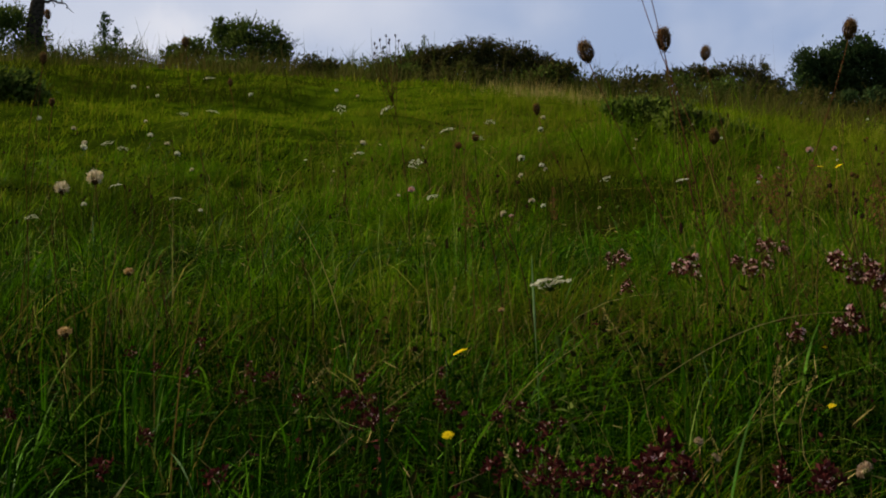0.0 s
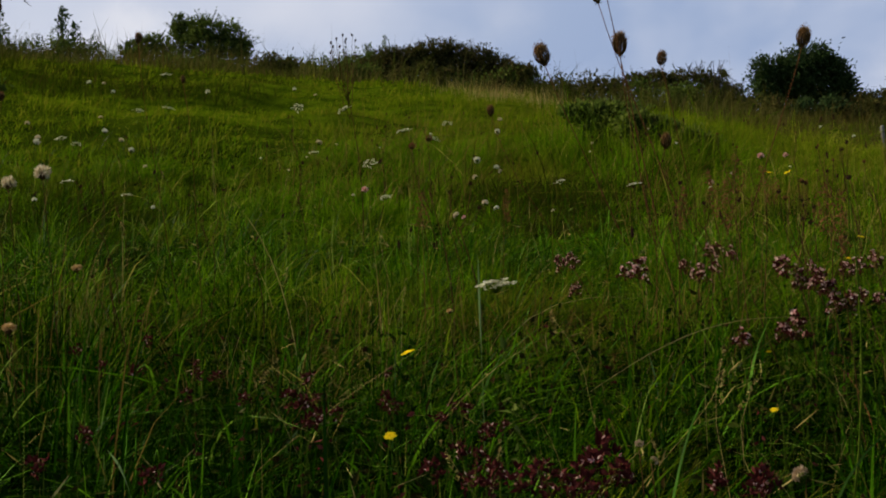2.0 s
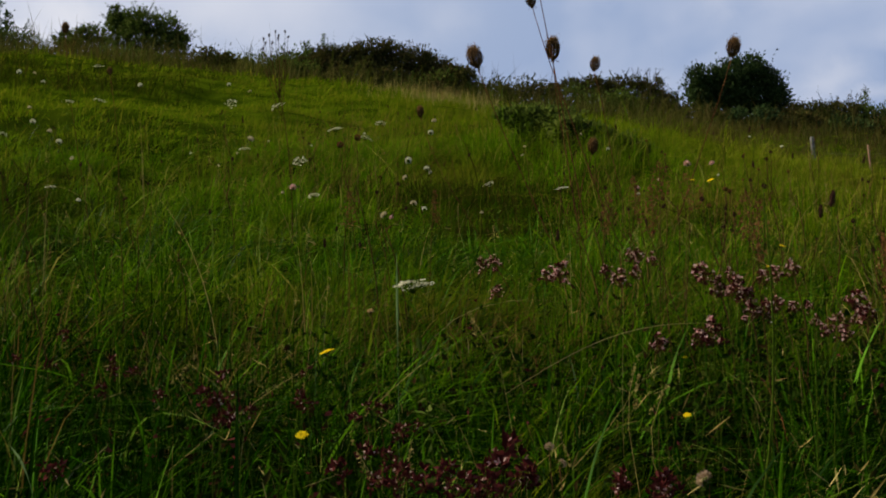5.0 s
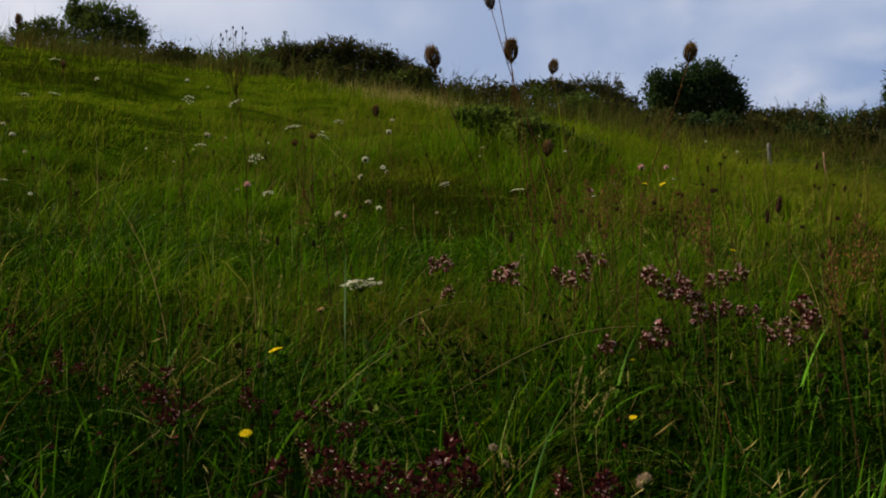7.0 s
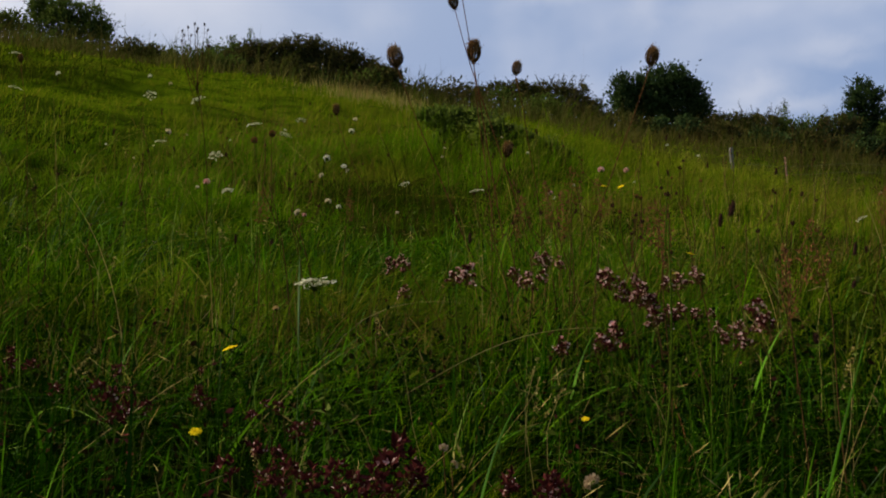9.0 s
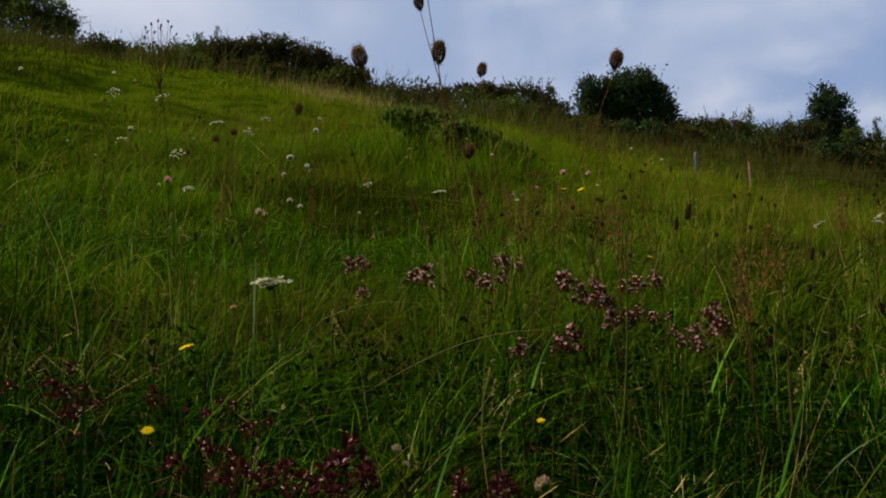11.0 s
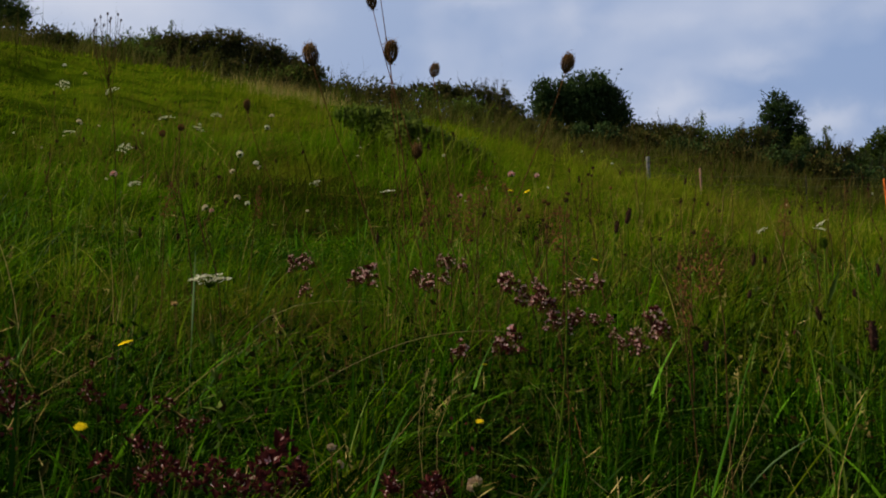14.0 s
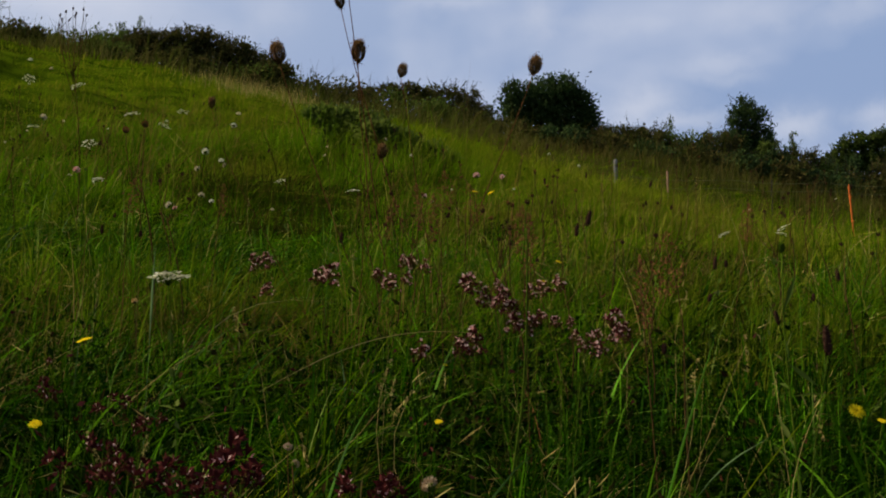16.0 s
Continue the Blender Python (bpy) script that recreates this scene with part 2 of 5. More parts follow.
# Herb leaf colours darkened to carry the shade low in the sward.
HERB_SHADED = leafy("shaded_herb_leaf", [(0.0048, 0.012, 0.0012), (0.0096, 0.0216, 0.0024), (0.0192, 0.032, 0.004), (0.032, 0.016, 0.0064)], through_light=0.06)
ROUGH = leafy("rank_grass", [(0.02057, 0.033, 0.0033), (0.04208, 0.0528, 0.0066), (0.07013, 0.0682, 0.0154), (0.1029, 0.088, 0.0275)], (0.07, 0.045, 0.012), 0.6)
TUSSOCK = leafy("tussock_grass", [(0.01092, 0.02184, 0.00091), (0.02002, 0.0364, 0.001365), (0.0364, 0.05005, 0.00273), (0.0546, 0.0455, 0.0091)], (0.05, 0.04, 0.008), 0.7, through_light=0.25)
WITHERED = leafy("withered_grass", [(0.065, 0.04725, 0.0096), (0.13, 0.0837, 0.0192), (0.208, 0.135, 0.036), (0.13, 0.1485, 0.0144)], through_light=0.25)
STEM_RED = solid("reddish_stem", (0.055, 0.022, 0.009), (0.12, 0.052, 0.020), 40.0, 0.8)
BARK = solid("bark", (0.02, 0.017, 0.012), (0.06, 0.05, 0.036), 14.0, 0.9, 0.8, 0.02)
STEM_GREEN = solid("green_stem", (0.03, 0.055, 0.004), (0.06, 0.09, 0.008), 90.0, 0.6)
STEM_BROWN = solid("brown_stem", (0.04, 0.022, 0.007), (0.09, 0.05, 0.018), 70.0, 0.8)
SEED = leafy("seed_head", [(0.1125, 0.05856, 0.0192), (0.25, 0.1342, 0.048), (0.425, 0.2562, 0.102)], through_light=0.1, rough=0.8)
DARK_SEED = leafy("dark_seed_spike", [(0.018, 0.009, 0.006), (0.040, 0.019, 0.012), (0.075, 0.038, 0.024)], through_light=0.0, rough=0.85)
WHITE = leafy("white_floret", [(0.56, 0.54, 0.38), (0.70, 0.68, 0.50), (0.8, 0.78, 0.62)], through_light=0.25)
PUFF = leafy("pale_pappus", [(0.46, 0.36, 0.2), (0.64, 0.54, 0.36), (0.76, 0.68, 0.5)], through_light=0.3, rough=0.9)
FADED_TAN = leafy("withered_petal", [(0.3, 0.2, 0.11), (0.42, 0.3, 0.18), (0.55, 0.42, 0.3)], through_light=0.2, rough=0.9)
YELLOW = leafy("yellow_petal", [(0.72, 0.52, 0.008), (0.82, 0.64, 0.015)], through_light=0.25)
PINK = leafy("pink_floret", [(0.4704, 0.162, 0.1512), (0.6944, 0.3672, 0.3348), (0.896, 0.6912, 0.6048)], through_light=0.25)
BRACT = leafy("purple_bract", [(0.026, 0.006, 0.0055), (0.058, 0.012, 0.011), (0.11, 0.030, 0.026)], through_light=0.15)
PALE_BLADE = leafy("pale_blade", [(0.11, 0.18, 0.06), (0.18, 0.26, 0.10)], through_light=0.3)
TAN_HEAD = leafy("tan_head", [(0.375, 0.224, 0.085), (0.575, 0.378, 0.153), (0.725, 0.532, 0.272)], through_light=0.2, rough=0.9)
POST_WOOD = solid("weathered_post", (0.09, 0.085, 0.075), (0.19, 0.18, 0.16), 25.0, 0.85, 0.5, 0.004)
ORANGE = solid("orange_plastic", (0.5, 0.10, 0.02), (0.62, 0.15, 0.035), 6.0, 0.5, 0.05)
PALE_PINK = solid("faded_plastic", (0.22, 0.12, 0.085), (0.30, 0.17, 0.12), 6.0, 0.6, 0.05)
TAPE = solid("fence_tape", (0.07, 0.075, 0.03), (0.12, 0.12, 0.05), 30.0, 0.7, 0.05)


# ---- the lie of the land, in the slope's frame ----
_far = np.concatenate([np.arange(-400, 100, 0.1), np.arange(100, 2600, 5.0)])
_steep = np.interp(_far, [-400, -60, -3, 0, 1.7, 2.6, 4.5, 9, 20, 33, 42, 60, 120, 2600], [-0.10, -0.06, 0.0, 0.01, 0.06, 0.15, 0.165, 0.146, 0.134, 0.122, 0.03, -0.12, -0.16, -0.16])
_rise = np.concatenate([[0], np.cumsum(0.5 * (_steep[1:] + _steep[:-1]) * np.diff(_far))])
_rise += -0.50 - np.interp(1.0, _far, _rise)


def smooth(a, b, v):
    s = np.clip((v - a) / (b - a), 0, 1)
    return s * s * (3 - 2 * s)


def land(x, y):
    """Height of the ground in the slope's frame."""
    x, y = np.asarray(x, float), np.asarray(y, float)
    z = np.interp(y, _far, _rise)
    z = z - 0.118 * np.clip(x, -60, 60) * smooth(3, 12, y)
    z = z - 0.17 * np.clip(x - 0.13 * y, 0, 7) * smooth(5, 13, y) * (1 - 0.75 * smooth(19, 30, y)) * (1 - smooth(30, 44, y))
    z = z - 0.009 * y * smooth(10, 20, y) * np.exp(-((x / np.maximum(np.abs(y), 1) - 0.1) / 0.12) ** 2) * (1 - smooth(45, 70, y))
    hummock = np.sin(1.9 * x + 0.7 * y + 0.6) * np.sin(1.3 * y - 0.5 * x + 1.1) + 0.6 * np.sin(3.7 * x - 1.9 * y + 2.0) * np.sin(2.9 * y + 1.3 * x)
    z = z + 0.035 * hummock * smooth(1.5, 4, y) * (1 + 1.2 * smooth(6, 12, y)) * (1 - smooth(60, 90, np.abs(y)))
    steps = np.sin(1.05 * y + 0.35 * x + 0.8 * np.sin(0.6 * x))
    z = z + 0.09 * steps * smooth(7, 10, y) * (1 - smooth(20, 28, y)) * (1 - smooth(-4.5, 0.5, x))
    return z


def spot(x, y, above=0.0):
    """World place at (x, y) of the slope's frame, that much above the ground."""
    return SLOPE @ Vector((x, y, float(land(x, y)))) + Vector((0, 0, above))


SLOPE_NP = np.array(SLOPE)


def to_world(p):
    return p @ SLOPE_NP[:3, :3].T + SLOPE_NP[:3, 3]


# ---- mesh helpers ----
def mesh_of(name, verts, loops, totals, material):
    """A mesh from arrays: corners, corner indices face by face, and corners in each face."""
    me = bpy.data.meshes.new(name)
    totals = np.asarray(totals, np.int32)
    me.vertices.add(len(verts))
    me.vertices.foreach_set("co", np.asarray(verts, np.float32).ravel())
    me.loops.add(len(loops))
    me.loops.foreach_set("vertex_index", np.asarray(loops, np.int32))
    me.polygons.add(len(totals))
    me.polygons.foreach_set("loop_start", np.concatenate([[0], np.cumsum(totals)[:-1]]).astype(np.int32))
    me.polygons.foreach_set("loop_total", totals)
    me.update(calc_edges=True)
    me.materials.append(material)
    return me


class Soup:
    """Gathers many small pieces into one mesh."""
    def __init__(self):
        self.v, self.l, self.t, self.n = [], [], [], 0

    def add(self, verts, faces):
        verts = np.asarray(verts, float).reshape(-1, 3)
        for f in faces:
            self.l.append(np.asarray(f) + self.n)
            self.t.append([len(f)])
        self.v.append(verts)
        self.n += len(verts)

    def many(self, verts, loops, totals):
        self.v.append(np.asarray(verts, float).reshape(-1, 3))
        self.l.append(np.asarray(loops).ravel() + self.n)
        self.t.append(np.asarray(totals).ravel())
        self.n += len(self.v[-1])

    def tube(self, points, radii, sides=5):
        points = np.asarray(points, float)
        radii = np.broadcast_to(radii, len(points))
        along = np.gradient(points, axis=0)
        along /= np.linalg.norm(along, axis=1)[:, None] + 1e-9
        ref = np.where(np.abs(along[:, :1]) > 0.8, [[0, 1.0, 0]], [[1.0, 0, 0]])
        u = np.cross(along, ref)
        u /= np.linalg.norm(u, axis=1)[:, None] + 1e-9
        w = np.cross(along, u)
        a = np.arange(sides) * 2 * np.pi / sides
        ring = points[:, None] + radii[:, None, None] * (np.cos(a)[None, :, None] * u[:, None] + np.sin(a)[None, :, None] * w[:, None])
        faces = [(k * sides + j, k * sides + (j + 1) % sides, (k + 1) * sides + (j + 1) % sides, (k + 1) * sides + j) for k in range(len(points) - 1) for j in range(sides)]
        faces += [tuple(range(sides - 1, -1, -1)), tuple((len(points) - 1) * sides + j for j in range(sides))]
        self.add(ring.reshape(-1, 3), faces)

    def leaves(self, places, length, width, rng, up=0.3, facing=None, cup=0.25):
        """Folded leaf shapes of four triangles' worth, one at each place, turned at random (up: how much they point upwards)."""
        n = len(places)
        length, width = np.broadcast_to(length, n), np.broadcast_to(width, n)
        d = rng.normal(size=(n, 3))
        d[:, 2] += up * 2
        if facing is not None:
            d = d * 0.5 + facing * 1.2
        d /= np.linalg.norm(d, axis=1)[:, None]
        s = np.cross(d, rng.normal(size=(n, 3)))
        s /= np.linalg.norm(s, axis=1)[:, None] + 1e-9
        nrm = np.cross(d, s)
        L, Wd = length[:, None], width[:, None]
        base, tip = places, places + d * L
        m = places + d * L * 0.45
        lf, rt = m + s * Wd * 0.5 + nrm * Wd * cup, m - s * Wd * 0.5 + nrm * Wd * cup
        v = np.stack([base, rt, tip, lf], 1).reshape(-1, 3)
        i = np.arange(n)[:, None] * 4
        self.many(v, np.concatenate([i, i + 1, i + 2, i, i + 2, i + 3], 1), np.full(2 * n, 3))

    def mesh(self, name, material):
        return mesh_of(name, np.concatenate(self.v), np.concatenate(self.l), np.concatenate(self.t), material)


# Pieces too small or too many to count, left joined in one part.
JOINED = {"ray", "fruit", "bract", "floret", "bristle", "petal", "scale", "twig", "leaf", "limb", "crown"}


def part(name, me, parent, label=""):
    """One mesh object under a thing or a part."""
    ob = new(name, me)
    ob.parent = parent
    if label:
        ob["label"] = label
    if name in JOINED:
        ob["kind"] = "stuff"
    return ob


def shade_smooth(me):
    me.polygons.foreach_set("use_smooth", np.ones(len(me.polygons), bool))
    return me


# ---- ground ----
def build_ground():
    def axis(*pieces):
        return np.unique(np.concatenate([np.arange(a, b, s) for a, b, s in pieces]))
    gx = axis((-1500, -200, 130), (-200, -40, 10), (-40, -12, 1.0), (-12, 12, 0.25), (12, 40, 1.0), (40, 200, 10), (200, 1501, 130))
    gy = axis((-390, -20, 15), (-20, -2, 1.0), (-2, 12, 0.2), (12, 60, 0.6), (60, 200, 7), (200, 2501, 150))
    x, y = np.meshgrid(gx, gy)
    p = to_world(np.stack([x, y, land(x, y)], -1).reshape(-1, 3))
    nx, ny = len(gx), len(gy)
    i = (np.arange(ny - 1)[:, None] * nx + np.arange(nx - 1)[None]).ravel()
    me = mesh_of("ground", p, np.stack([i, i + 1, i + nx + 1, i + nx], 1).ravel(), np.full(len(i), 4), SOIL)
    tagged(new("ground", shade_smooth(me)), "steep meadow hillside of soil and thatch, near ground darkened as shade", "ground", kind="structure")


build_ground()


# ---- grass ----
def blades(rng, x, y, length, width, bend, segs, material, name, label, heading=None, droop=0.35, sink=0.01):
    """Curved tapering blades rooted at (x, y), as one mesh."""
    n = len(x)
    base = to_world(np.stack([x, y, land(x, y)], 1)) - [0, 0, sink]
    a = rng.uniform(0, 2 * np.pi, n) if heading is None else heading
    out_ = np.stack([np.cos(a), np.sin(a), 0 * a], 1)
    turn = a + np.pi / 2 + rng.normal(0, 0.7, n)
    side = np.stack([np.cos(turn), np.sin(turn), rng.normal(0, 0.12, n)], 1)
    s = np.linspace(0, 1, segs + 1)
    L, B = length[:, None, None], bend[:, None, None]
    sv = s[None, :, None]
    line = base[:, None] + L * (sv - droop * np.minimum(B, 1.6) * sv ** 2.2) * np.array([0, 0, 1.0]) + L * B * sv ** 1.8 * out_[:, None]
    taper = np.minimum(1.0, 0.55 + 1.6 * s) * (1 - s ** 2.2)
    half = 0.5 * width[:, None, None] * taper[None, :, None] * side[:, None]
    left, right = (line - half)[:, :-1], (line + half)[:, :-1]
    v = np.concatenate([np.stack([left, right], 2).reshape(n, 2 * segs, 3), line[:, -1:]], 1)
    k = 2 * segs + 1
    faces, totals = [], []
    for j in range(segs - 1):
        faces += [2 * j, 2 * j + 1, 2 * j + 3, 2 * j + 2]
        totals.append(4)
    faces += [2 * segs - 2, 2 * segs - 1, 2 * segs]
    totals.append(3)
    loops = (np.arange(n)[:, None] * k + np.array(faces)[None]).ravel()
    me = shade_smooth(mesh_of(name, v.reshape(-1, 3), loops, np.tile(totals, n), material))
    return tagged(new(name, me), label, "grass", kind="stuff")


def fan(rng, n, near, far, reach=0.50, clump=0.0):
    """Places on the hillside between two distances, in a wedge up the hill; clump: metres over which tussocks gather.
    Also gives, for each, how it stands in its tussock: the heading outwards, and the distance from the middle (or -1)."""
    y = np.sqrt(rng.uniform(near ** 2, far ** 2, n))
    x = rng.uniform(-1, 1, n) * (reach * y + 0.25)
    heading, off = rng.uniform(0, 2 * np.pi, n), np.full(n, -1.0)
    if clump:
        cell = 5 * clump
        jx, jy = np.floor(x / cell), np.floor(y / cell)
        hx = np.modf(np.abs(np.sin(jx * 12.9898 + jy * 78.233) * 43758.5453))[0]
        hy = np.modf(np.abs(np.sin(jx * 39.346 + jy * 11.135) * 24634.6345))[0]
        pull = rng.random(n) < 0.74
        ox, oy = rng.normal(0, clump, n), rng.normal(0, clump, n)
        x = np.where(pull, (jx + hx) * cell + ox, x)
        y = np.where(pull, (jy + hy) * cell + oy, y)
        heading = np.where(pull, np.arctan2(oy, ox) + rng.normal(0, 0.5, n), heading)
        off = np.where(pull, np.hypot(ox, oy) / clump, off)
    return x, np.maximum(y, near * 0.9), heading, off


def swell(x, y, scale):
    """Slow rise and fall of the grass's height over the ground, about 1."""
    f = np.sin(x * scale + 1.7 * np.sin(0.8 * scale * y)) * np.sin(0.9 * scale * y + 1.3 * np.sin(0.7 * scale * x + 2)) + 0.5 * np.sin(2.3 * scale * x - y * scale) * np.sin(2.1 * scale * y + 0.5)
    return 0.98 + 0.52 * np.clip(f, -1.1, 1.1)


def thinned(rng, places, amount=0.75, scale=1.0):
    """Leaves gaps between the tussocks."""
    x1, y1 = places[0] * scale, places[1] * scale
    f = np.sin(11 * x1 + 3.1 * np.sin(7 * y1)) * np.sin(9 * y1 + 2.3 * np.sin(8 * x1 + 1)) + 0.6 * np.sin(23 * x1 + 5 * y1) * np.sin(19 * y1 - 6 * x1)
    keep = rng.random(len(x1)) > amount * smooth(-0.1, 0.7, f)
    return [p[keep] for p in places]


def sward(rng, places, length, width, bend, segs, material, name, label, scale=7.0, droop=0.35):
    """Grass in tussocks: blades in the middle stand up, those at the rim arch outwards."""
    x, y, heading, off = places
    n = len(x)
    blown = rng.random(n) < 0.45
    heading = np.where(blown, rng.normal(0.1, 0.8, n), heading)
    arch = bend(n) * np.where(off < 0, 1.0, 0.45 + 0.75 * off)
    tuft = (0.35 + 0.65 * swell(x + 0.3 * y, y, 2.9 * scale)) ** 1.4
    blades(rng, x, y, length(n) * np.minimum(swell(x, y, scale) * tuft, 1.4), width(n), arch, segs, material, name, label, heading, droop)


# Low flowers that stand in small openings of the sward.
OPENINGS = ((-0.314, 2.141), (-0.261, 1.515), (0.239, 1.84), (0.651, 3.114), (0.579, 2.922), (0.823, 1.75), (0.839, 1.699), (-0.139, 1.71), (0.0, 1.2), (-0.12, 1.2), (0.10, 1.18), (-1.023, 2.17), (-0.45, 1.95), (-0.7, 2.15), (0.59, 1.3))


def open_spot(x, y):
    """True where tall blades may stand: not close before a low flower."""
    free = np.ones(len(x), bool)
    for fx, fy in OPENINGS:
        free &= ~((np.abs(x - fx * y / fy) < 0.03) & (y > fy - 0.3) & (y < fy + 0.02))
    return free


# Hollows between the tussocks where the grass is thin: bearing and distance, from and to.
HOLLOWS = ((0.005, 0.05, 2.35, 3.5), (0.06, 0.19, 1.7, 2.15), (0.06, 0.12, 1.4, 2.5), (0.15, 0.20, 1.3, 2.5), (0.02, 0.07, 1.75, 2.1), (-0.225, -0.165, 1.5, 2.45), (0.195, 0.25, 1.45, 2.3), (-0.055, -0.015, 5.0, 6.1), (0.09, 0.14, 1.4, 2.0))


def filled(rng, x, y):
    """False for most places inside a hollow."""
    keep = np.ones(len(x), bool)
    b = x / y + rng.normal(0, 0.006, len(x))
    for b0, b1, y0, y1 in HOLLOWS:
        keep &= ~((b > b0) & (b < b1) & (y > y0) & (y < y1) & (rng.random(len(x)) < 0.62))
    return keep


def build_grass():
    r = np.random.default_rng(11)
    g, u, nd = r.gamma, r.uniform, lambda m, s: (lambda n: np.abs(r.normal(m, s, n)))
    x, y, heading, off = thinned(r, fan(r, 72000, 0.62, 3.9, clump=0.035), 0.8)
    keep = filled(r, x, y)
    x, y, heading, off = x[keep], y[keep], heading[keep], off[keep]
    # The nearest grass takes the darkened copy, so the foreground reads as shaded.
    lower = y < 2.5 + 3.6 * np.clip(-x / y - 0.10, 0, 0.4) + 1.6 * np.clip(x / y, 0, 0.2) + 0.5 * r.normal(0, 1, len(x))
    for pick, material, name, label in ((lower, GRASS_SHADED, "grass", "meadow grass in deep tufts, foreground shade in its colour"), (~lower, GRASS_MID, "grass", "fresh green meadow grass in mixed tufts")):
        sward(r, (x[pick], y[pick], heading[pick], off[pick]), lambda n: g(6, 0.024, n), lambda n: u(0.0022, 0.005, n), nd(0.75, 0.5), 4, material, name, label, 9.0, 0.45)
    x, y, heading, off = thinned(r, fan(r, 36000, 0.7, 4.8, clump=0.03), 0.95)
    keep = r.random(len(x)) > 0.5 * smooth(0.05, 0.2, x) * (1 - smooth(1.7, 2.2, y)) + 0.4 * smooth(0.15, 0.35, -x / y) * smooth(2.0, 2.6, y)
    keep &= open_spot(x, y) & filled(r, x, y)
    sward(r, (x[keep], y[keep], heading[keep], off[keep]), lambda n: u(0.08, 0.23, n), lambda n: u(0.0022, 0.0058, n), nd(0.95, 0.6), 6, GRASS_NEAR, "tall_grass", "taller green grass blades standing over the sward", 9.0, 0.45)
    x, y, heading, off = thinned(r, fan(r, 4800, 0.75, 2.8, clump=0.03), 0.85)
    keep = open_spot(x, y) & filled(r, x, y)
    sward(r, (x[keep], y[keep], heading[keep], off[keep]), lambda n: u(0.11, 0.28, n), lambda n: u(0.005, 0.0085, n), nd(0.85, 0.55), 7, GRASS_NEAR, "broad_grass", "broad arching green grass blades", 9.0, 0.5)
    x, y, heading, off = thinned(r, fan(r, 175000, 2.8, 9.5, clump=0.048), 0.85, 0.45)
    bearing = x / y + r.normal(0, 0.05, len(x))
    keep = ~((bearing < -0.10) & (y > 7.3 + 0.9 * r.random(len(x)) + 3.0 * np.clip(bearing + 0.3, 0, 1)))
    x, y, heading, off, bearing = x[keep], y[keep], heading[keep], off[keep], bearing[keep]
    kind = r.random(len(x))
    lush = (bearing < 0) & (kind < np.maximum(0.8 * (1 - smooth(-0.42, -0.12, bearing)) * (1 - 0.55 * smooth(5.0, 6.5, y)), 0.6 * (1 - smooth(3.8, 5.4, y)) * (1 - smooth(-0.12, -0.02, bearing))))
    hay = (bearing > 0) & (kind < 0.6 * smooth(0.05, 0.3, bearing))
    for pick, material, name, label in ((lush, GRASS_LUSH, "lush_grass", "deep green grass on the slope"), (hay, GRASS_HAY, "hay_grass", "pale yellow-green grass on the slope"), (~(lush | hay), GRASS_MID, "meadow_grass", "tall yellow-green grass on the slope")):
        sward(r, (x[pick], y[pick], heading[pick], off[pick]), lambda n: g(6, 0.0205, n), lambda n: u(0.0022, 0.0052, n), nd(0.9, 0.6), 4, material, name, label, 4.0, 0.5)
    sward(r, thinned(r, fan(r, 9000, 2.8, 9.5, clump=0.05), 0.9, 0.5), lambda n: u(0.11, 0.24, n), lambda n: u(0.0018, 0.0036, n), nd(0.85, 0.55), 5, GRASS_MID, "tall_grass", "taller bents standing over the sward", 4.0, 0.45)
    x, y, heading, off = fan(r, 112000, 7.4, 19.0, 0.56, clump=0.09)
    riser = (np.cos(1.05 * y + 0.35 * x + 0.8 * np.sin(0.6 * x)) > 0.3) & (x < -0.22 * y) & (y > 9.6) & (r.random(len(x)) < 0.8)
    for pick, size in ((~riser & (x < -0.1 * y), 0.0085), (~riser & (x >= -0.1 * y), 0.016)):
        sward(r, (x[pick], y[pick], heading[pick], off[pick]), lambda n: g(7, size, n), lambda n: u(0.005, 0.010, n), nd(0.5, 0.35), 2, GRASS_FAR, "hill_grass", "short tufted grass on the upper hillside", 2.2)
    sward(r, fan(r, 56000, 18.5, 42.0, 0.56, clump=0.13), lambda n: g(7, 0.014, n), lambda n: u(0.016, 0.032, n), nd(0.35, 0.3), 2, GRASS_FAR, "brow_grass", "short tufted grass towards the brow", 1.3)
    x = r.uniform(-0.52, 0.5, 26000)
    y = r.uniform(26, 34, 26000)
    keep = (x < -0.16) | (x > -0.02) | (r.random(26000) < 0.3)
    x, y = x[keep], y[keep]
    sward(r, (x * y, y, r.uniform(0, 6.28, len(x)), np.full(len(x), -1.0)), lambda n: g(5, 0.078, n), lambda n: u(0.010, 0.022, n), nd(0.4, 0.35), 2, ROUGH, "rough_grass", "rank brownish grass below the hedge", 1.1)
    x, y, heading, off = fan(r, 110000, 9.6, 24.0, 0.56)
    riser = np.cos(1.05 * y + 0.35 * x + 0.8 * np.sin(0.6 * x)) > 0.35 + 0.3 * r.random(len(x))
    pick = riser & (x < -0.19 * y - 1.2 * r.random(len(x))) & (swell(x, y, 1.3) > 0.75 + 0.3 * r.random(len(x)))
    sward(r, (x[pick], y[pick], heading[pick], off[pick]), lambda n: g(6, 0.028, n), lambda n: u(0.006, 0.012, n), nd(0.6, 0.4), 2, TUSSOCK, "tussock_grass", "dark tussocks on the edges of sheep terraces", 1.9)
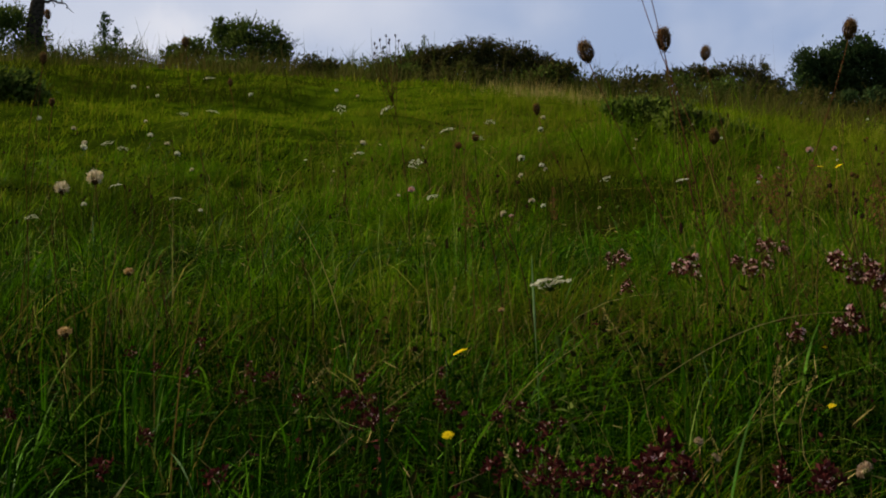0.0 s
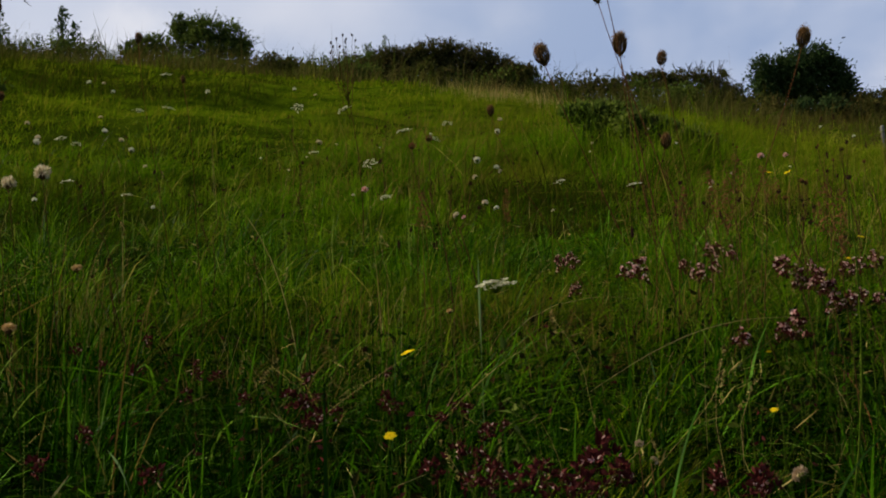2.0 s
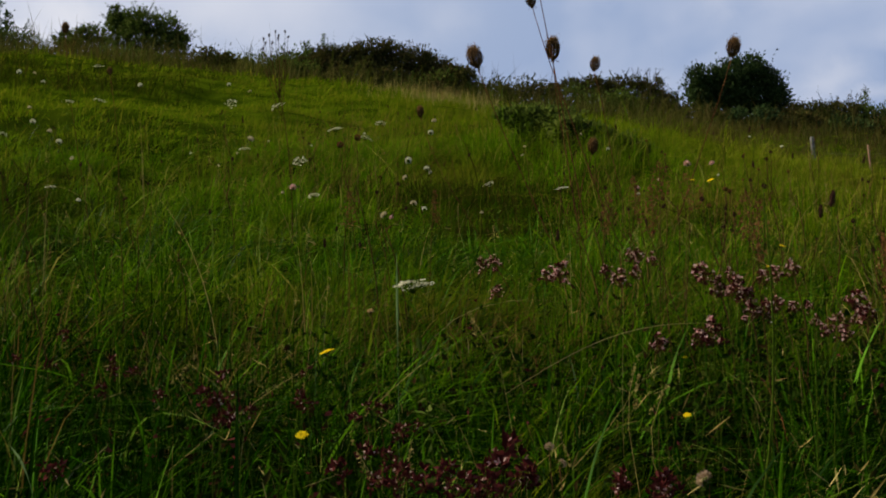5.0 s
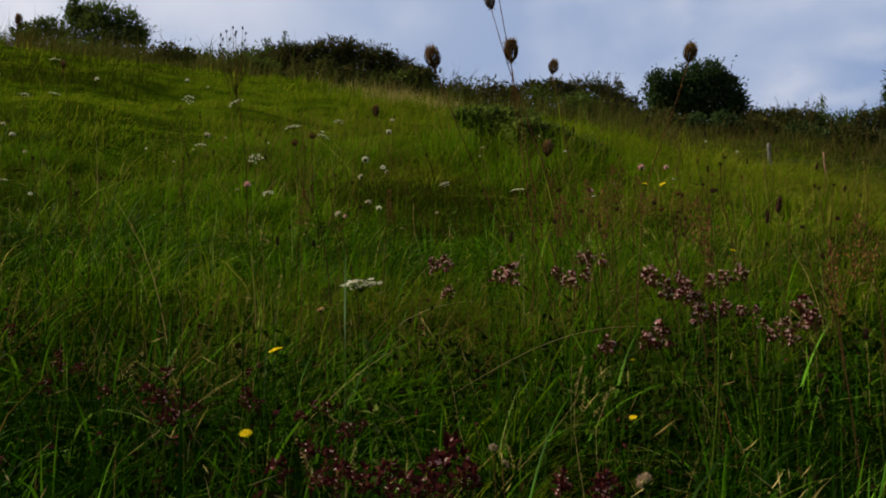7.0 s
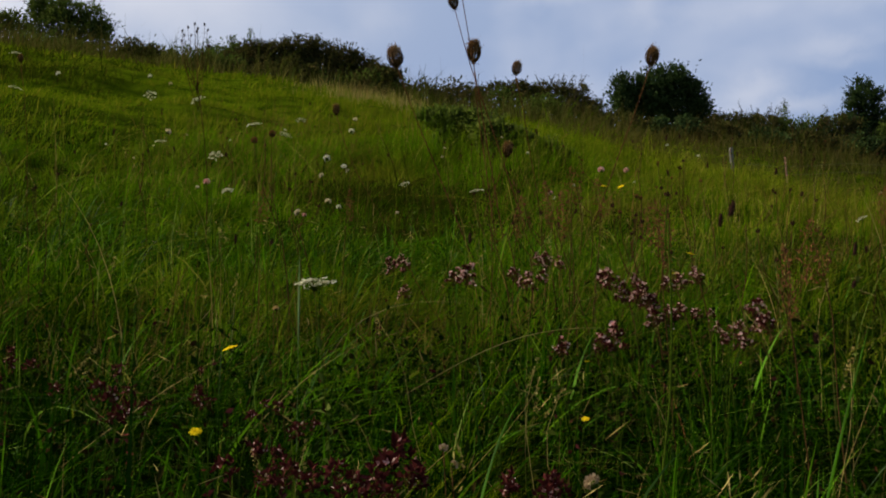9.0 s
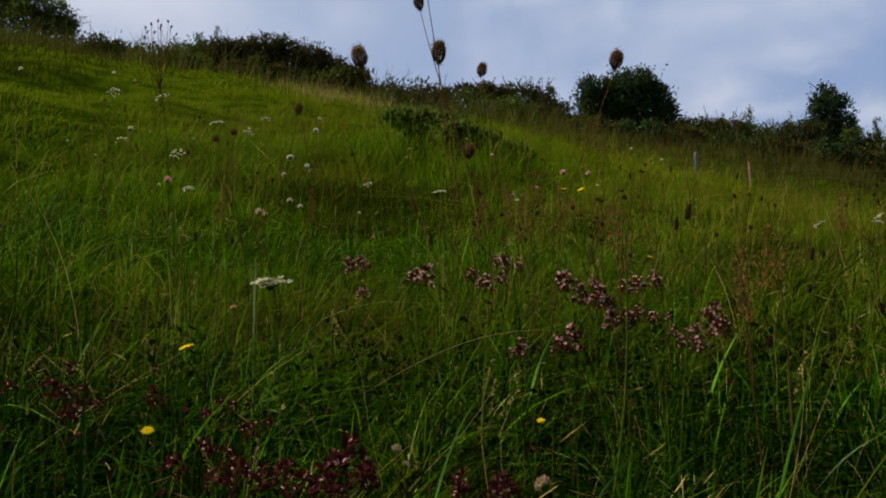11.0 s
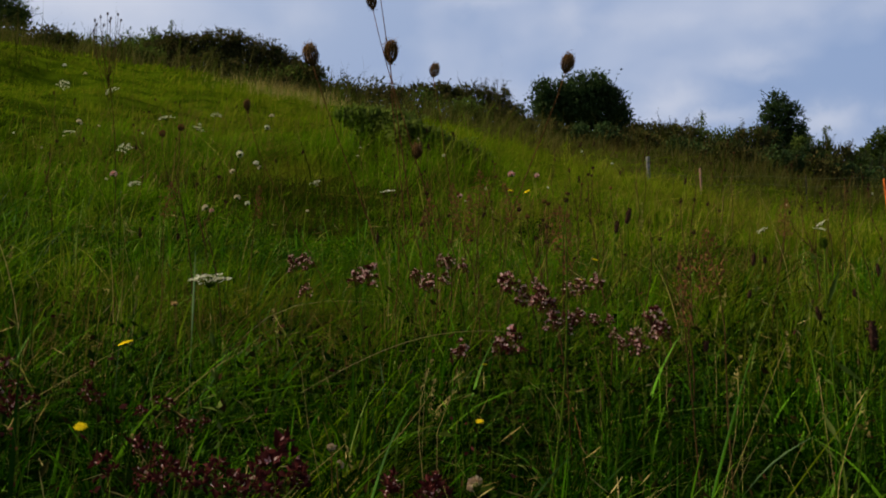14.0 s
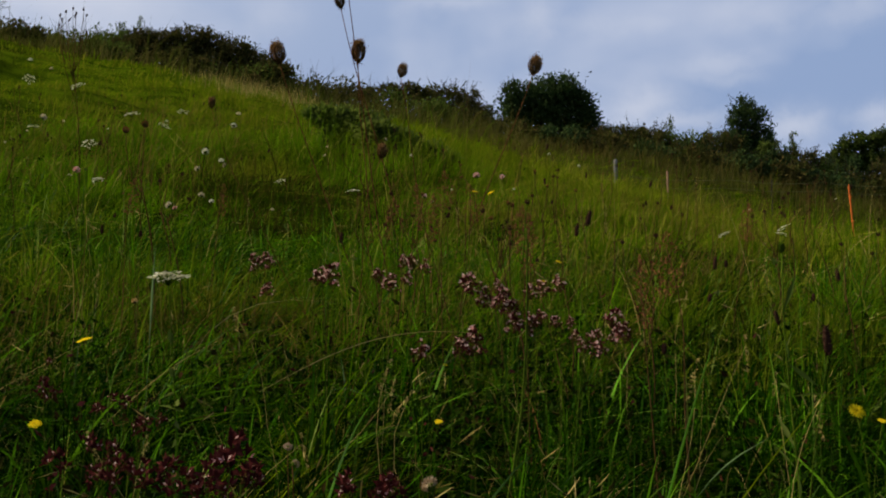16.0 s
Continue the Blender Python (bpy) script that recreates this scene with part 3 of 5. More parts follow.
    for cx, cy, wide, many in ((-0.81, 6.3, 0.45, 600), (-0.95, 7.9, 0.5, 500), (-0.40, 10.5, 0.8, 700), (0.61, 5.7, 0.45, 450), (0.55, 3.3, 0.25, 500), (1.35, 4.4, 0.4, 900), (2.0, 6.5, 0.7, 700), (-0.45, 3.2, 0.22, 260), (-0.9, 2.6, 0.3, 240), (-1.3, 3.2, 0.35, 380), (-0.5, 1.9, 0.15, 90), (-0.05, 3.1, 0.2, 300)):
        x, y = cx + r.normal(0, wide, many), cy + r.normal(0, 0.8 * wide, many)
        sward(r, (x, y, r.uniform(0, 6.28, many), np.full(many, -1.0)), lambda n: g(7, 0.030, n), lambda n: u(0.0016, 0.0036, n), nd(0.5, 0.4), 3, WITHERED, "withered_grass", "patch of withered brown grass in the meadow", 4.0, 0.45)
    # Dark tufts in place of shadowed hollows; the shadow is in their colour.
    for cx, cy, wide, many in ((-0.10, 6.1, 0.26, 1500), (-0.08, 5.3, 0.16, 700), (-2.1, 5.6, 0.3, 900), (1.1, 3.7, 0.2, 600), (-0.15, 1.75, 0.08, 220)):
        x, y = cx + r.normal(0, wide, many), cy + r.normal(0, 0.6 * wide, many)
        sward(r, (x, y, r.uniform(0, 6.28, many), np.full(many, -1.0)), lambda n: g(7, 0.028, n), lambda n: u(0.003, 0.007, n), nd(0.6, 0.4), 4, TUSSOCK, "tussock_grass", "coarse meadow tussock, dark colour standing for a shadowed hollow", 4.0, 0.5)
    x, y = r.uniform(-0.01, 0.12, 2400), r.uniform(7.9, 8.9, 2400)
    sward(r, (x * y, y, r.uniform(0, 6.28, 2400), np.full(2400, -1.0)), lambda n: u(0.10, 0.20, n), lambda n: u(0.003, 0.006, n), nd(0.7, 0.5), 4, GRASS_MID, "tall_grass", "tall grass growing through the nettles", 4.0, 0.5)
    x, y = r.uniform(-0.03, 0.13, 4200), r.uniform(7.2, 8.2, 4200)
    sward(r, (x * y, y, r.uniform(0, 6.28, 4200), np.full(4200, -1.0)), lambda n: g(7, 0.034, n), lambda n: u(0.003, 0.006, n), nd(0.5, 0.4), 4, GRASS_MID, "tall_grass", "tall grass before the leafy patches", 4.0, 0.45)
    x = r.uniform(0.1, 0.54, 17000)
    y = r.uniform(16, 29, 17000) + 3 * (0.45 - x)
    sward(r, (x * y, y, r.uniform(0, 6.28, 17000), np.full(17000, -1.0)), lambda n: g(5, 0.04, n), lambda n: u(0.008, 0.018, n), nd(0.5, 0.4), 2, ROUGH, "rough_grass", "rank olive-brown grass below the trees", 1.3)
    x, y = r.uniform(0.17, 0.52, 9000), r.uniform(13.0, 17.6, 9000)
    sward(r, (x * y, y, r.uniform(0, 6.28, 9000), np.full(9000, -1.0)), lambda n: g(6, 0.034, n), lambda n: u(0.005, 0.010, n), nd(0.7, 0.5), 3, GRASS_HAY, "hay_grass", "pale seeding grass below the fence", 1.6)
    for cx, cy, wide, many in ((-0.78, 2.75, 0.22, 280), (-0.60, 2.45, 0.18, 200), (-1.05, 3.1, 0.25, 220), (-0.35, 2.9, 0.2, 160), (0.3, 2.9, 0.3, 200), (0.75, 3.0, 0.3, 200), (0.45, 1.75, 0.15, 90)):
        x, y = cx + r.normal(0, wide, many), cy + r.normal(0, 0.7 * wide, many)
        sward(r, (x, y, r.uniform(0, 6.28, many), np.full(many, -1.0)), lambda n: u(0.10, 0.24, n), lambda n: u(0.0009, 0.0020, n), nd(1.2, 0.6), 6, STRAW, "dead_stems", "tangle of fine dead grass stems", 4.0, 0.55)
    for b0, y0, m in ((0.045, 1.85, 60), (-0.03, 1.75, 34), (0.12, 1.6, 30), (0.0, 2.2, 36)):
        x, y = (b0 + r.normal(0, 0.018, m)) * y0, y0 + r.normal(0, 0.09, m)
        blades(r, x, y, u(0.16, 0.30, m), u(0.0010, 0.0020, m), np.abs(r.normal(0.75, 0.25, m)), 9, GRASS_HAY, "dry_grass", "sheaf of pale dry grass leaning over", r.normal(0.25, 0.35, m), 0.45)
    sward(r, fan(r, 300, 1.05, 2.6), lambda n: u(0.14, 0.30, n), lambda n: u(0.0007, 0.0013, n), nd(0.9, 0.6), 9, STRAW, "dry_grass", "thin pale dry stalks crossing the near grass", 4.0, 0.5)
    sward(r, fan(r, 220, 2.3, 6.0), lambda n: u(0.22, 0.5, n), lambda n: u(0.0012, 0.0026, n), nd(0.8, 0.6), 8, STRAW, "dry_grass", "thin straw-coloured dry grass stalks", 4.0, 0.5)
    sward(r, fan(r, 90, 2.2, 8.0), lambda n: u(0.26, 0.42, n), lambda n: u(0.0012, 0.0026, n), nd(0.5, 0.4), 6, RUST, "rusty_stalks", "thin rust-brown dead flower stalks", 4.0, 0.4)
    x, y = fan(r, 1300, 0.8, 4.5)[:2]
    n = len(x)
    s = Soup()
    s.leaves(to_world(np.stack([x, y, land(x, y) + u(0.05, 0.19, n)], 1)), u(0.015, 0.06, n), u(0.0012, 0.0032, n), r, 0.0)
    tagged(new("dead_leaves", s.mesh("dead_leaves", STRAW)), "short dead straw-coloured leaves caught in the grass", "litter", kind="stuff")
    x, y = fan(r, 300, 0.8, 3.2, clump=0.04)[:2]
    n = len(x)
    s = Soup()
    s.leaves(to_world(np.stack([x, y, land(x, y) + u(0.06, 0.2, n)], 1)), u(0.008, 0.02, n), u(0.004, 0.01, n), r, 0.1)
    tagged(new("red_leaves", s.mesh("red_leaves", BRACT)), "small dark red withered leaves low in the grass", "litter", kind="stuff")
    # Leaves that fill the gaps; their near-black colour stands for shade there.
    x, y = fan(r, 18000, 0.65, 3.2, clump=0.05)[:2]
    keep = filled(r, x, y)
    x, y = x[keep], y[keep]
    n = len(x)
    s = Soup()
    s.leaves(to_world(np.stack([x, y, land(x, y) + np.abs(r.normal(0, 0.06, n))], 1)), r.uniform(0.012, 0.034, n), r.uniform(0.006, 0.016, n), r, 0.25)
    tagged(new("herb_leaves", s.mesh("herb_leaves", HERB_SHADED)), "small herb leaves under the grass, gap shade in their colour", "undergrowth", kind="stuff")


build_grass()


def build_margin():
    """The meadow goes on beside and behind the wedge that the grass above fills."""
    r = np.random.default_rng(17)
    for n, (x0, x1), (y0, y1), size, wide, name, label in (
            (90000, (-9, 9), (-6, 9), 0.022, (0.006, 0.013), "grass", "green meadow grass around the viewpoint"),
            (30000, (-34, 34), (-14, 34), 0.028, (0.02, 0.05), "grass", "green meadow grass along the hillside")):
        x, y = r.uniform(x0, x1, n), r.uniform(y0, y1, n)
        keep = (np.abs(x) > 0.5 * y + 0.1) | (y < 0.35)
        keep &= np.hypot(x, y) > (0.45 if size < 0.025 else 6.0)
        x, y = x[keep], y[keep]
        m = len(x)
        blades(r, x, y, r.gamma(6, size, m) * swell(x, y, 4.0) * np.clip(np.hypot(x, y), 0.4, 1), r.uniform(*wide, m), np.abs(r.normal(0.6, 0.4, m)), 2, GRASS_MID, name, label)


build_margin()


# ---- heads of the meadow plants: shared meshes, built once, standing on their stem's tip at the origin ----
def nest_head(seed, wide, tall, open_top=0.55, curl=1.0):
    """Dried wild carrot umbel: rays that bow out and close to a nest, with bristly fruits at their tips and inside."""
    r, s, fruit = np.random.default_rng(seed), Soup(), Soup()
    for k in range(34):
        a = k * 2.399 + r.normal(0, 0.1)
        inner = (k % 3) / 3.0
        w = 0.5 * wide * (1 - 0.45 * inner) * r.uniform(0.9, 1.1)
        u = np.linspace(0, 1, 7)
        rad = w * np.sin(np.pi * (0.08 + 0.80 * u) * curl) ** 0.75
        rad = np.where(u < 0.1, w * 0.12, rad)
        z = tall * (u ** 0.85) * r.uniform(0.86, 1.02)
        s.tube(np.stack([rad * np.cos(a + 0.25 * u), rad * np.sin(a + 0.25 * u), z], 1), np.linspace(0.0015, 0.0006, 7), 3)
        tip = np.array([rad[-1] * np.cos(a + 0.25), rad[-1] * np.sin(a + 0.25), z[-1]])
        pts = tip + r.normal(0, 1, (22, 3)) * np.array([0.10 * wide, 0.10 * wide, 0.11 * tall]) - [0, 0, 0.10 * tall]
        fruit.leaves(pts, r.uniform(0.003, 0.0055, 22), 0.0022, r, 0.1)
        mid = np.array([rad[4] * np.cos(a), rad[4] * np.sin(a), z[4]]) * [0.8, 0.8, 1]
        fruit.leaves(mid + r.normal(0, 1, (12, 3)) * [0.10 * wide, 0.10 * wide, 0.13 * tall], r.uniform(0.003, 0.005, 12), 0.002, r, 0.1)
    n = 420
    q, z = r.uniform(0, 1, n) ** 0.5, r.uniform(0.12, 0.98, n)
    a, fat = r.uniform(0, 6.28, n), 0.40 * wide * np.sin(np.pi * (0.08 + 0.78 * z)) ** 0.8
    fruit.leaves(np.stack([q * fat * np.cos(a), q * fat * np.sin(a), z * tall], 1), r.uniform(0.004, 0.007, n), 0.0026, r, 0.3)
    brac = Soup()
    for k in range(9):
        a = k * 0.7 + r.normal(0, 0.1)
        u = np.linspace(0, 1, 4)
        d = np.stack([np.cos(a) * u * wide * 0.42, np.sin(a) * u * wide * 0.42, -0.10 * tall * u ** 2 + 0.03 * tall * u], 1)
        brac.tube(d, np.linspace(0.0007, 0.0002, 4), 3)
    return {"ray": s.mesh("ray", STEM_BROWN), "fruit": fruit.mesh("fruit", SEED), "bract": brac.mesh("bract", STEM_BROWN)}


def umbel_head(seed, wide, florets=70, dome=0.12):
    """Flat white umbel: stalks spreading from the stem and clusters of tiny five-petalled flowers."""
    r, rays, fl = np.random.default_rng(seed), Soup(), Soup()
    clusters = max(9, florets // 6)
    for k in range(clusters):
        rad = 0.46 * wide * math.sqrt((k + 0.5) / clusters) * r.uniform(0.9, 1.12)
        a = k * 2.399
        top = np.array([rad * math.cos(a), rad * math.sin(a), 0.28 * wide - dome * wide * (rad / (0.5 * wide)) ** 2 + r.normal(0, 0.02 * wide)])
        u = np.linspace(0, 1, 4)[:, None]
        rays.tube(top * np.concatenate([u, u, u ** 0.7], 1), np.linspace(0.0007, 0.0004, 4), 3)
        for j in range(6):
            c = top + np.append(r.normal(0, 0.055 * wide, 2), r.normal(0, 0.012 * wide))
            ang = r.uniform(0, 6.28) + np.arange(5) * 1.2566
            size = 0.042 * wide * r.uniform(0.8, 1.3)
            tilt = r.normal(0, 0.25, 2)
            for q in ang:
                d, e = np.array([math.cos(q), math.sin(q), 0]), np.array([-math.sin(q), math.cos(q), 0])
                lift = lambda p: p + [0, 0, p[0] * tilt[0] + p[1] * tilt[1]]  # noqa: E731
                fl.add([c, c + lift(d * size * 0.7 + e * size * 0.42), c + lift(d * size * 1.1) + [0, 0, 0.1 * size], c + lift(d * size * 0.7 - e * size * 0.42)], [(0, 3, 2, 1)])
    return {"ray": rays.mesh("ray", STEM_GREEN), "floret": fl.mesh("floret", WHITE)}


def ball_head(seed, size, material, flat=0.8, cup=0.45, under=None):
    """Round seed or flower head: many fine scales on a ball, over a small dark cup."""
    r, hair, c = np.random.default_rng(seed), Soup(), Soup()
    n = 170
    k = np.arange(n) + 0.5
    ph, th = np.arccos(1 - 1.75 * k / n), k * 2.39996
    d = np.stack([np.sin(ph) * np.cos(th), np.sin(ph) * np.sin(th), np.cos(ph)], 1)
    hair.leaves(d * size * [0.26, 0.26, 0.26 * flat] + [0, 0, 0.42 * size], r.uniform(0.18, 0.3, n) * size, 0.085 * size, r, 0, facing=d)
    u = np.linspace(0, 1, 5)
    c.tube(np.stack([0 * u, 0 * u, u * size * 0.42], 1), size * cup * np.array([0.18, 0.62, 0.8, 0.72, 0.3]), 8)
    return {"bristle": hair.mesh("bristle", material), "cup": shade_smooth(c.mesh("cup", under or DARK_SEED))}


def daisy_head(seed, wide):
    """Yellow hawkbit: two rings of strap petals with square tips over a green cup."""
    r, pet, c = np.random.default_rng(seed), Soup(), Soup()
    for ring, (count, reach, lift) in enumerate(((17, 0.5, 0.06), (13, 0.34, 0.13), (9, 0.2, 0.17))):
        for k in range(count):
            a = (k + 0.4 * ring) * 2 * math.pi / count + r.normal(0, 0.06)
            d, e = np.array([math.cos(a), math.sin(a), 0]), np.array([-math.sin(a), math.cos(a), 0])
            L, w, z = wide * reach * r.uniform(0.88, 1.06), wide * 0.05, wide * lift
            p = [d * 0.05 * wide + [0, 0, 0.1 * wide], d * L * 0.6 - e * w + [0, 0, 0.1 * wide + z * 0.8], d * L - e * w * 0.8 + [0, 0, 0.1 * wide + z * 0.7 + r.normal(0, 0.02) * wide], d * L + e * w * 0.8 + [0, 0, 0.1 * wide + z * 0.7], d * L * 0.6 + e * w + [0, 0, 0.1 * wide + z * 0.8]]
            pet.add(p, [(0, 1, 4), (1, 2, 3, 4)])
    c.tube([(0, 0, -0.12 * wide), (0, 0, 0), (0, 0, 0.12 * wide)], np.array([0.05, 0.13, 0.12]) * wide, 8)
    return {"petal": pet.mesh("petal", YELLOW), "cup": shade_smooth(c.mesh("cup", STEM_GREEN))}


def spike_head(seed, wide, tall, material):
    """Ribwort spike: overlapping scales round a tapered core."""
    r, scales, core = np.random.default_rng(seed), Soup(), Soup()
    n = 120
    u = (np.arange(n) + 0.5) / n
    a = np.arange(n) * 2.399
    rad = 0.42 * wide * np.sin(np.pi * (0.12 + 0.8 * u)) ** 0.6
    d = np.stack([np.cos(a), np.sin(a), 0.9 + 0 * a], 1)
    scales.leaves(np.stack([rad * np.cos(a), rad * np.sin(a), u * tall], 1), 0.16 * wide * r.uniform(1.2, 2.2, n), 0.22 * wide, r, 0, facing=d)
    v = np.linspace(0, 1, 6)
    core.tube(np.stack([0 * v, 0 * v, v * tall], 1), 0.4 * wide * np.array([0.4, 0.9, 1, 1, 0.8, 0.3]), 7)
    return {"core": shade_smooth(core.mesh("core", material)), "scale": scales.mesh("scale", material)}


def marjoram_head(seed, wide, blooms=(3, 8)):
    """Marjoram flower head: branchlets that end in tight knots of dark bracts, with pink flowers among them."""
    r, twig, brac, flo = np.random.default_rng(seed), Soup(), Soup(), Soup()
    knots = 9 if blooms[0] else 6
    for k in range(knots):
        a, q = k * 2.399 + r.normal(0, 0.3), math.sqrt((k + 0.3) / knots)
        c = np.array([0.40 * wide * q * math.cos(a), 0.40 * wide * q * math.sin(a), wide * (0.85 - 0.75 * q * q) + r.normal(0, 0.09 * wide)])
        u = np.linspace(0, 1, 4)[:, None]
        twig.tube(c * np.concatenate([u ** 1.3, u ** 1.3, u], 1), np.linspace(0.0009, 0.0005, 4), 3)
        n = 22 if blooms[0] else 7
        d = r.normal(size=(n, 3)) + [0, 0, 0.5]
        d /= np.linalg.norm(d, axis=1)[:, None]
        if blooms[0]:
            brac.leaves(c + d * wide * 0.06, r.uniform(0.10, 0.22, n) * wide, 0.075 * wide, r, 0.2, facing=d)
        else:
            c = c * [1.25, 1.25, 0.9] + r.normal(0, 0.08, 3) * wide
            brac.leaves(c + d * wide * 0.05, r.uniform(0.26, 0.55, n) * wide, 0.19 * wide, r, 0.3, facing=d)
        for j in range(r.integers(*blooms)):
            d1 = r.normal(size=3) + [0, 0, 0.9]
            d1 /= np.linalg.norm(d1)
            p = c + d1 * wide * 0.15
            e1 = np.cross(d1, r.normal(size=3))
            e1 /= np.linalg.norm(e1)
            e2 = np.cross(d1, e1)
            for g in range(4):
                t = g * 1.571
                m = math.cos(t) * e1 + math.sin(t) * e2
                s2 = -math.sin(t) * e1 + math.cos(t) * e2
                z = wide * (0.10 if blooms[0] else 0.13)
                flo.add([p, p + m * z * 0.5 + s2 * z * 0.27 + d1 * z * 0.4, p + m * z * 0.95 + d1 * z * 0.9, p + m * z * 0.5 - s2 * z * 0.27 + d1 * z * 0.4], [(0, 1, 2, 3)])
    return {"twig": twig.mesh("twig", STEM_BROWN), "bract": brac.mesh("bract", BRACT), "floret": flo.mesh("floret", PINK)}


def stem_mesh(base, tip, radius, sway, rng, material, leaves=0, leaf_material=None, leaf_size=0.02, leaf_ratio=0.45, sides=5):
    """A curved stem in the plant's own frame (base at the origin), and its leaves as a second mesh."""
    d = Vector(tip) - Vector(base)
    u = np.linspace(0, 1, 9)
    side = np.array([sway[0], sway[1], 0.0])
    p = u[:, None] * np.array(d) + (np.sin(np.pi * u) * 0.5 + 0.12 * np.sin(3 * np.pi * u))[:, None] * side
    s = Soup()
    s.tube(p, np.linspace(radius, radius * 0.6, 9), sides)
    lm = None
    if leaves:
        f = Soup()
        at_ = rng.uniform(0.12, 0.86, leaves)
        pts = np.stack([np.interp(at_, u, p[:, k]) for k in range(3)], 1)
        f.leaves(pts, leaf_size * rng.uniform(0.6, 1.3, leaves), leaf_size * leaf_ratio, rng, 0.25)
        lm = f.mesh("leaf", leaf_material)
    return shade_smooth(s.mesh("stem", material)), lm


def add_head(head, thing):
    """A flower or seed head under its plant: the framework as a part, with its fruits, petals or scales as sub-parts."""
    pieces = sorted(head, key=lambda piece: piece not in ("ray", "twig", "cup", "core"))
    top = part(pieces[0], head[pieces[0]], thing)
    for piece in pieces[1:]:
        part(piece, head[piece], top)
    return top


def plant(name, label, category, group, x, y, high, head, rng, radius=0.0012, material=None, sway=0.04, lean=(0.0, 0.0), tilt=0.25, size=1.0, head_name="head", leaves=0, leaf_material=None, leaf_size=0.02, nod=None, leaf_ratio=0.45):
    """One plant: its tip stands over (x, y) of the hillside, `high` above the ground there; lean: the foot's offset from below the tip."""
    tip = SLOPE @ Vector((x, y, float(land(x, y)) + 0.985 * high))
    foot = spot(x + lean[0] + 0.026 * high, y + lean[1] - 0.156 * high, -0.01)
    thing = tagged(new(name), label, category, group)
    thing.empty_display_size = 0.05
    thing.location = foot
    me, lm = stem_mesh(foot, tip, radius, rng.normal(0, sway, 2), rng, material or STEM_GREEN, leaves, leaf_material, leaf_size, leaf_ratio)
    part("stem", me, thing)
    if lm:
        part("leaf", lm, thing, "small green leaves")
    turn = nod or (rng.normal(0, tilt), rng.normal(0, tilt))
    top = add_head(head, thing)
    top.location = tip - foot
    top.rotation_euler = (turn[0], turn[1], 0.0 if nod else 1.0 + 5 * ((x * 7.1 + y * 3.3) % 1))
    top.scale = (size, size, size)
    return thing


R = np.random.default_rng(5)

# ---- dried wild carrot, standing against the sky and over the grass ----
NESTS = [nest_head(1, 0.040, 0.058), nest_head(2, 0.037, 0.056, curl=0.97), nest_head(3, 0.034, 0.046)]
DRY = [  # x, y, height, size, foot offset x, foot offset y
    (-0.089, 4.4, 0.725, 1.32, 0.28, 0.0), (0.191, 4.9, 0.765, 1.5, 0.08, -0.10), (0.881, 5.0, 0.745, 1.55, -0.30, 0.05),
    (0.425, 6.0, 0.665, 1.15, 0.10, 0.10), (0.117, 4.9, 0.975, 1.1, 0.29, -0.10), (0.114, 4.92, 1.2, 1.1, 0.165, -0.10),
    (0.203, 3.100, 0.525, 0.62, -0.02, 0.02), (-0.221, 3.300, 0.625, 0.5, 0.33, 0.05), (-1.391, 3.000, 0.738, 0.42, 0.05, 0.0),
    (-1.477, 3.200, 0.96, 0.45, -0.10, 0.0), (-1.229, 2.600, 0.83, 0.42, -0.05, 0.1), (-1.177, 3.400, 0.875, 0.6, 0.1, 0.1), (-1.027, 3.300, 0.77, 0.34, 0.0, 0.1)]
for k, (x, y, h, s, fx, fy) in enumerate(DRY):
    plant("wild_carrot", "brown dried wild carrot with a closed nest-like seed head", "wildflower", "dried wild carrots", x, y, h, NESTS[k % 3], R, 0.0025 if k < 6 else 0.0012, STEM_RED, 0.05, (fx, fy), 0.12, s, nod=(R.normal(0, 0.1), R.normal(0, 0.15)))

# ---- white umbels ----
UMBELS = [umbel_head(1, 0.054, 130, 0.10), umbel_head(2, 0.05, 80), umbel_head(3, 0.046, 70, 0.18)]
plant("yarrow", "fresh yarrow with a flat white flower head", "wildflower", "white umbels", -0.139, 1.71, 0.413, UMBELS[0], R, 0.0012, STEM_GREEN, 0.01, (0.03, 0.02), 0.02, 1.0, leaves=16, leaf_material=LEAF_GREEN)
WHITES = [(-2.785, 8.8, 0.399), (-1.577, 7.45, 0.401), (-1.259, 7.2, 0.4), (-0.966, 4.75, 0.394), (-2.377, 7.5, 0.4), (-2.489, 7.3, 0.401), (-2.347, 5.75, 0.398), (-2.198, 5.55, 0.4), (-0.656, 5.0, 0.451), (-0.675, 4.2, 0.4), (-0.543, 3.6, 0.393), (-0.051, 3.85, 0.401), (0.157, 3.65, 0.403), (-1.366, 3.8, 0.397), (-1.67, 3.45, 0.401), (-1.729, 4.25, 0.401), (0.998, 2.9, 0.398), (1.216, 3.1, 0.399), (1.153, 2.95, 0.402), (-0.605, 6.35, 0.396), (-0.573, 5.3, 0.399)]
for k, (x, y, h) in enumerate(WHITES):
    plant("yarrow", "white-flowered yarrow standing among tall grass", "wildflower", "white umbels", x, y, h - 0.016, UMBELS[1 + k % 2], R, 0.0012, STEM_GREEN, 0.02, (R.normal(0, 0.05), R.normal(0, 0.05)), 0.22, R.uniform(1.45, 1.75) if y > 6.5 else R.uniform(0.95, 1.2) if y > 4 else 0.8 if y > 3 else 0.6, leaves=8, leaf_material=LEAF_GREEN)

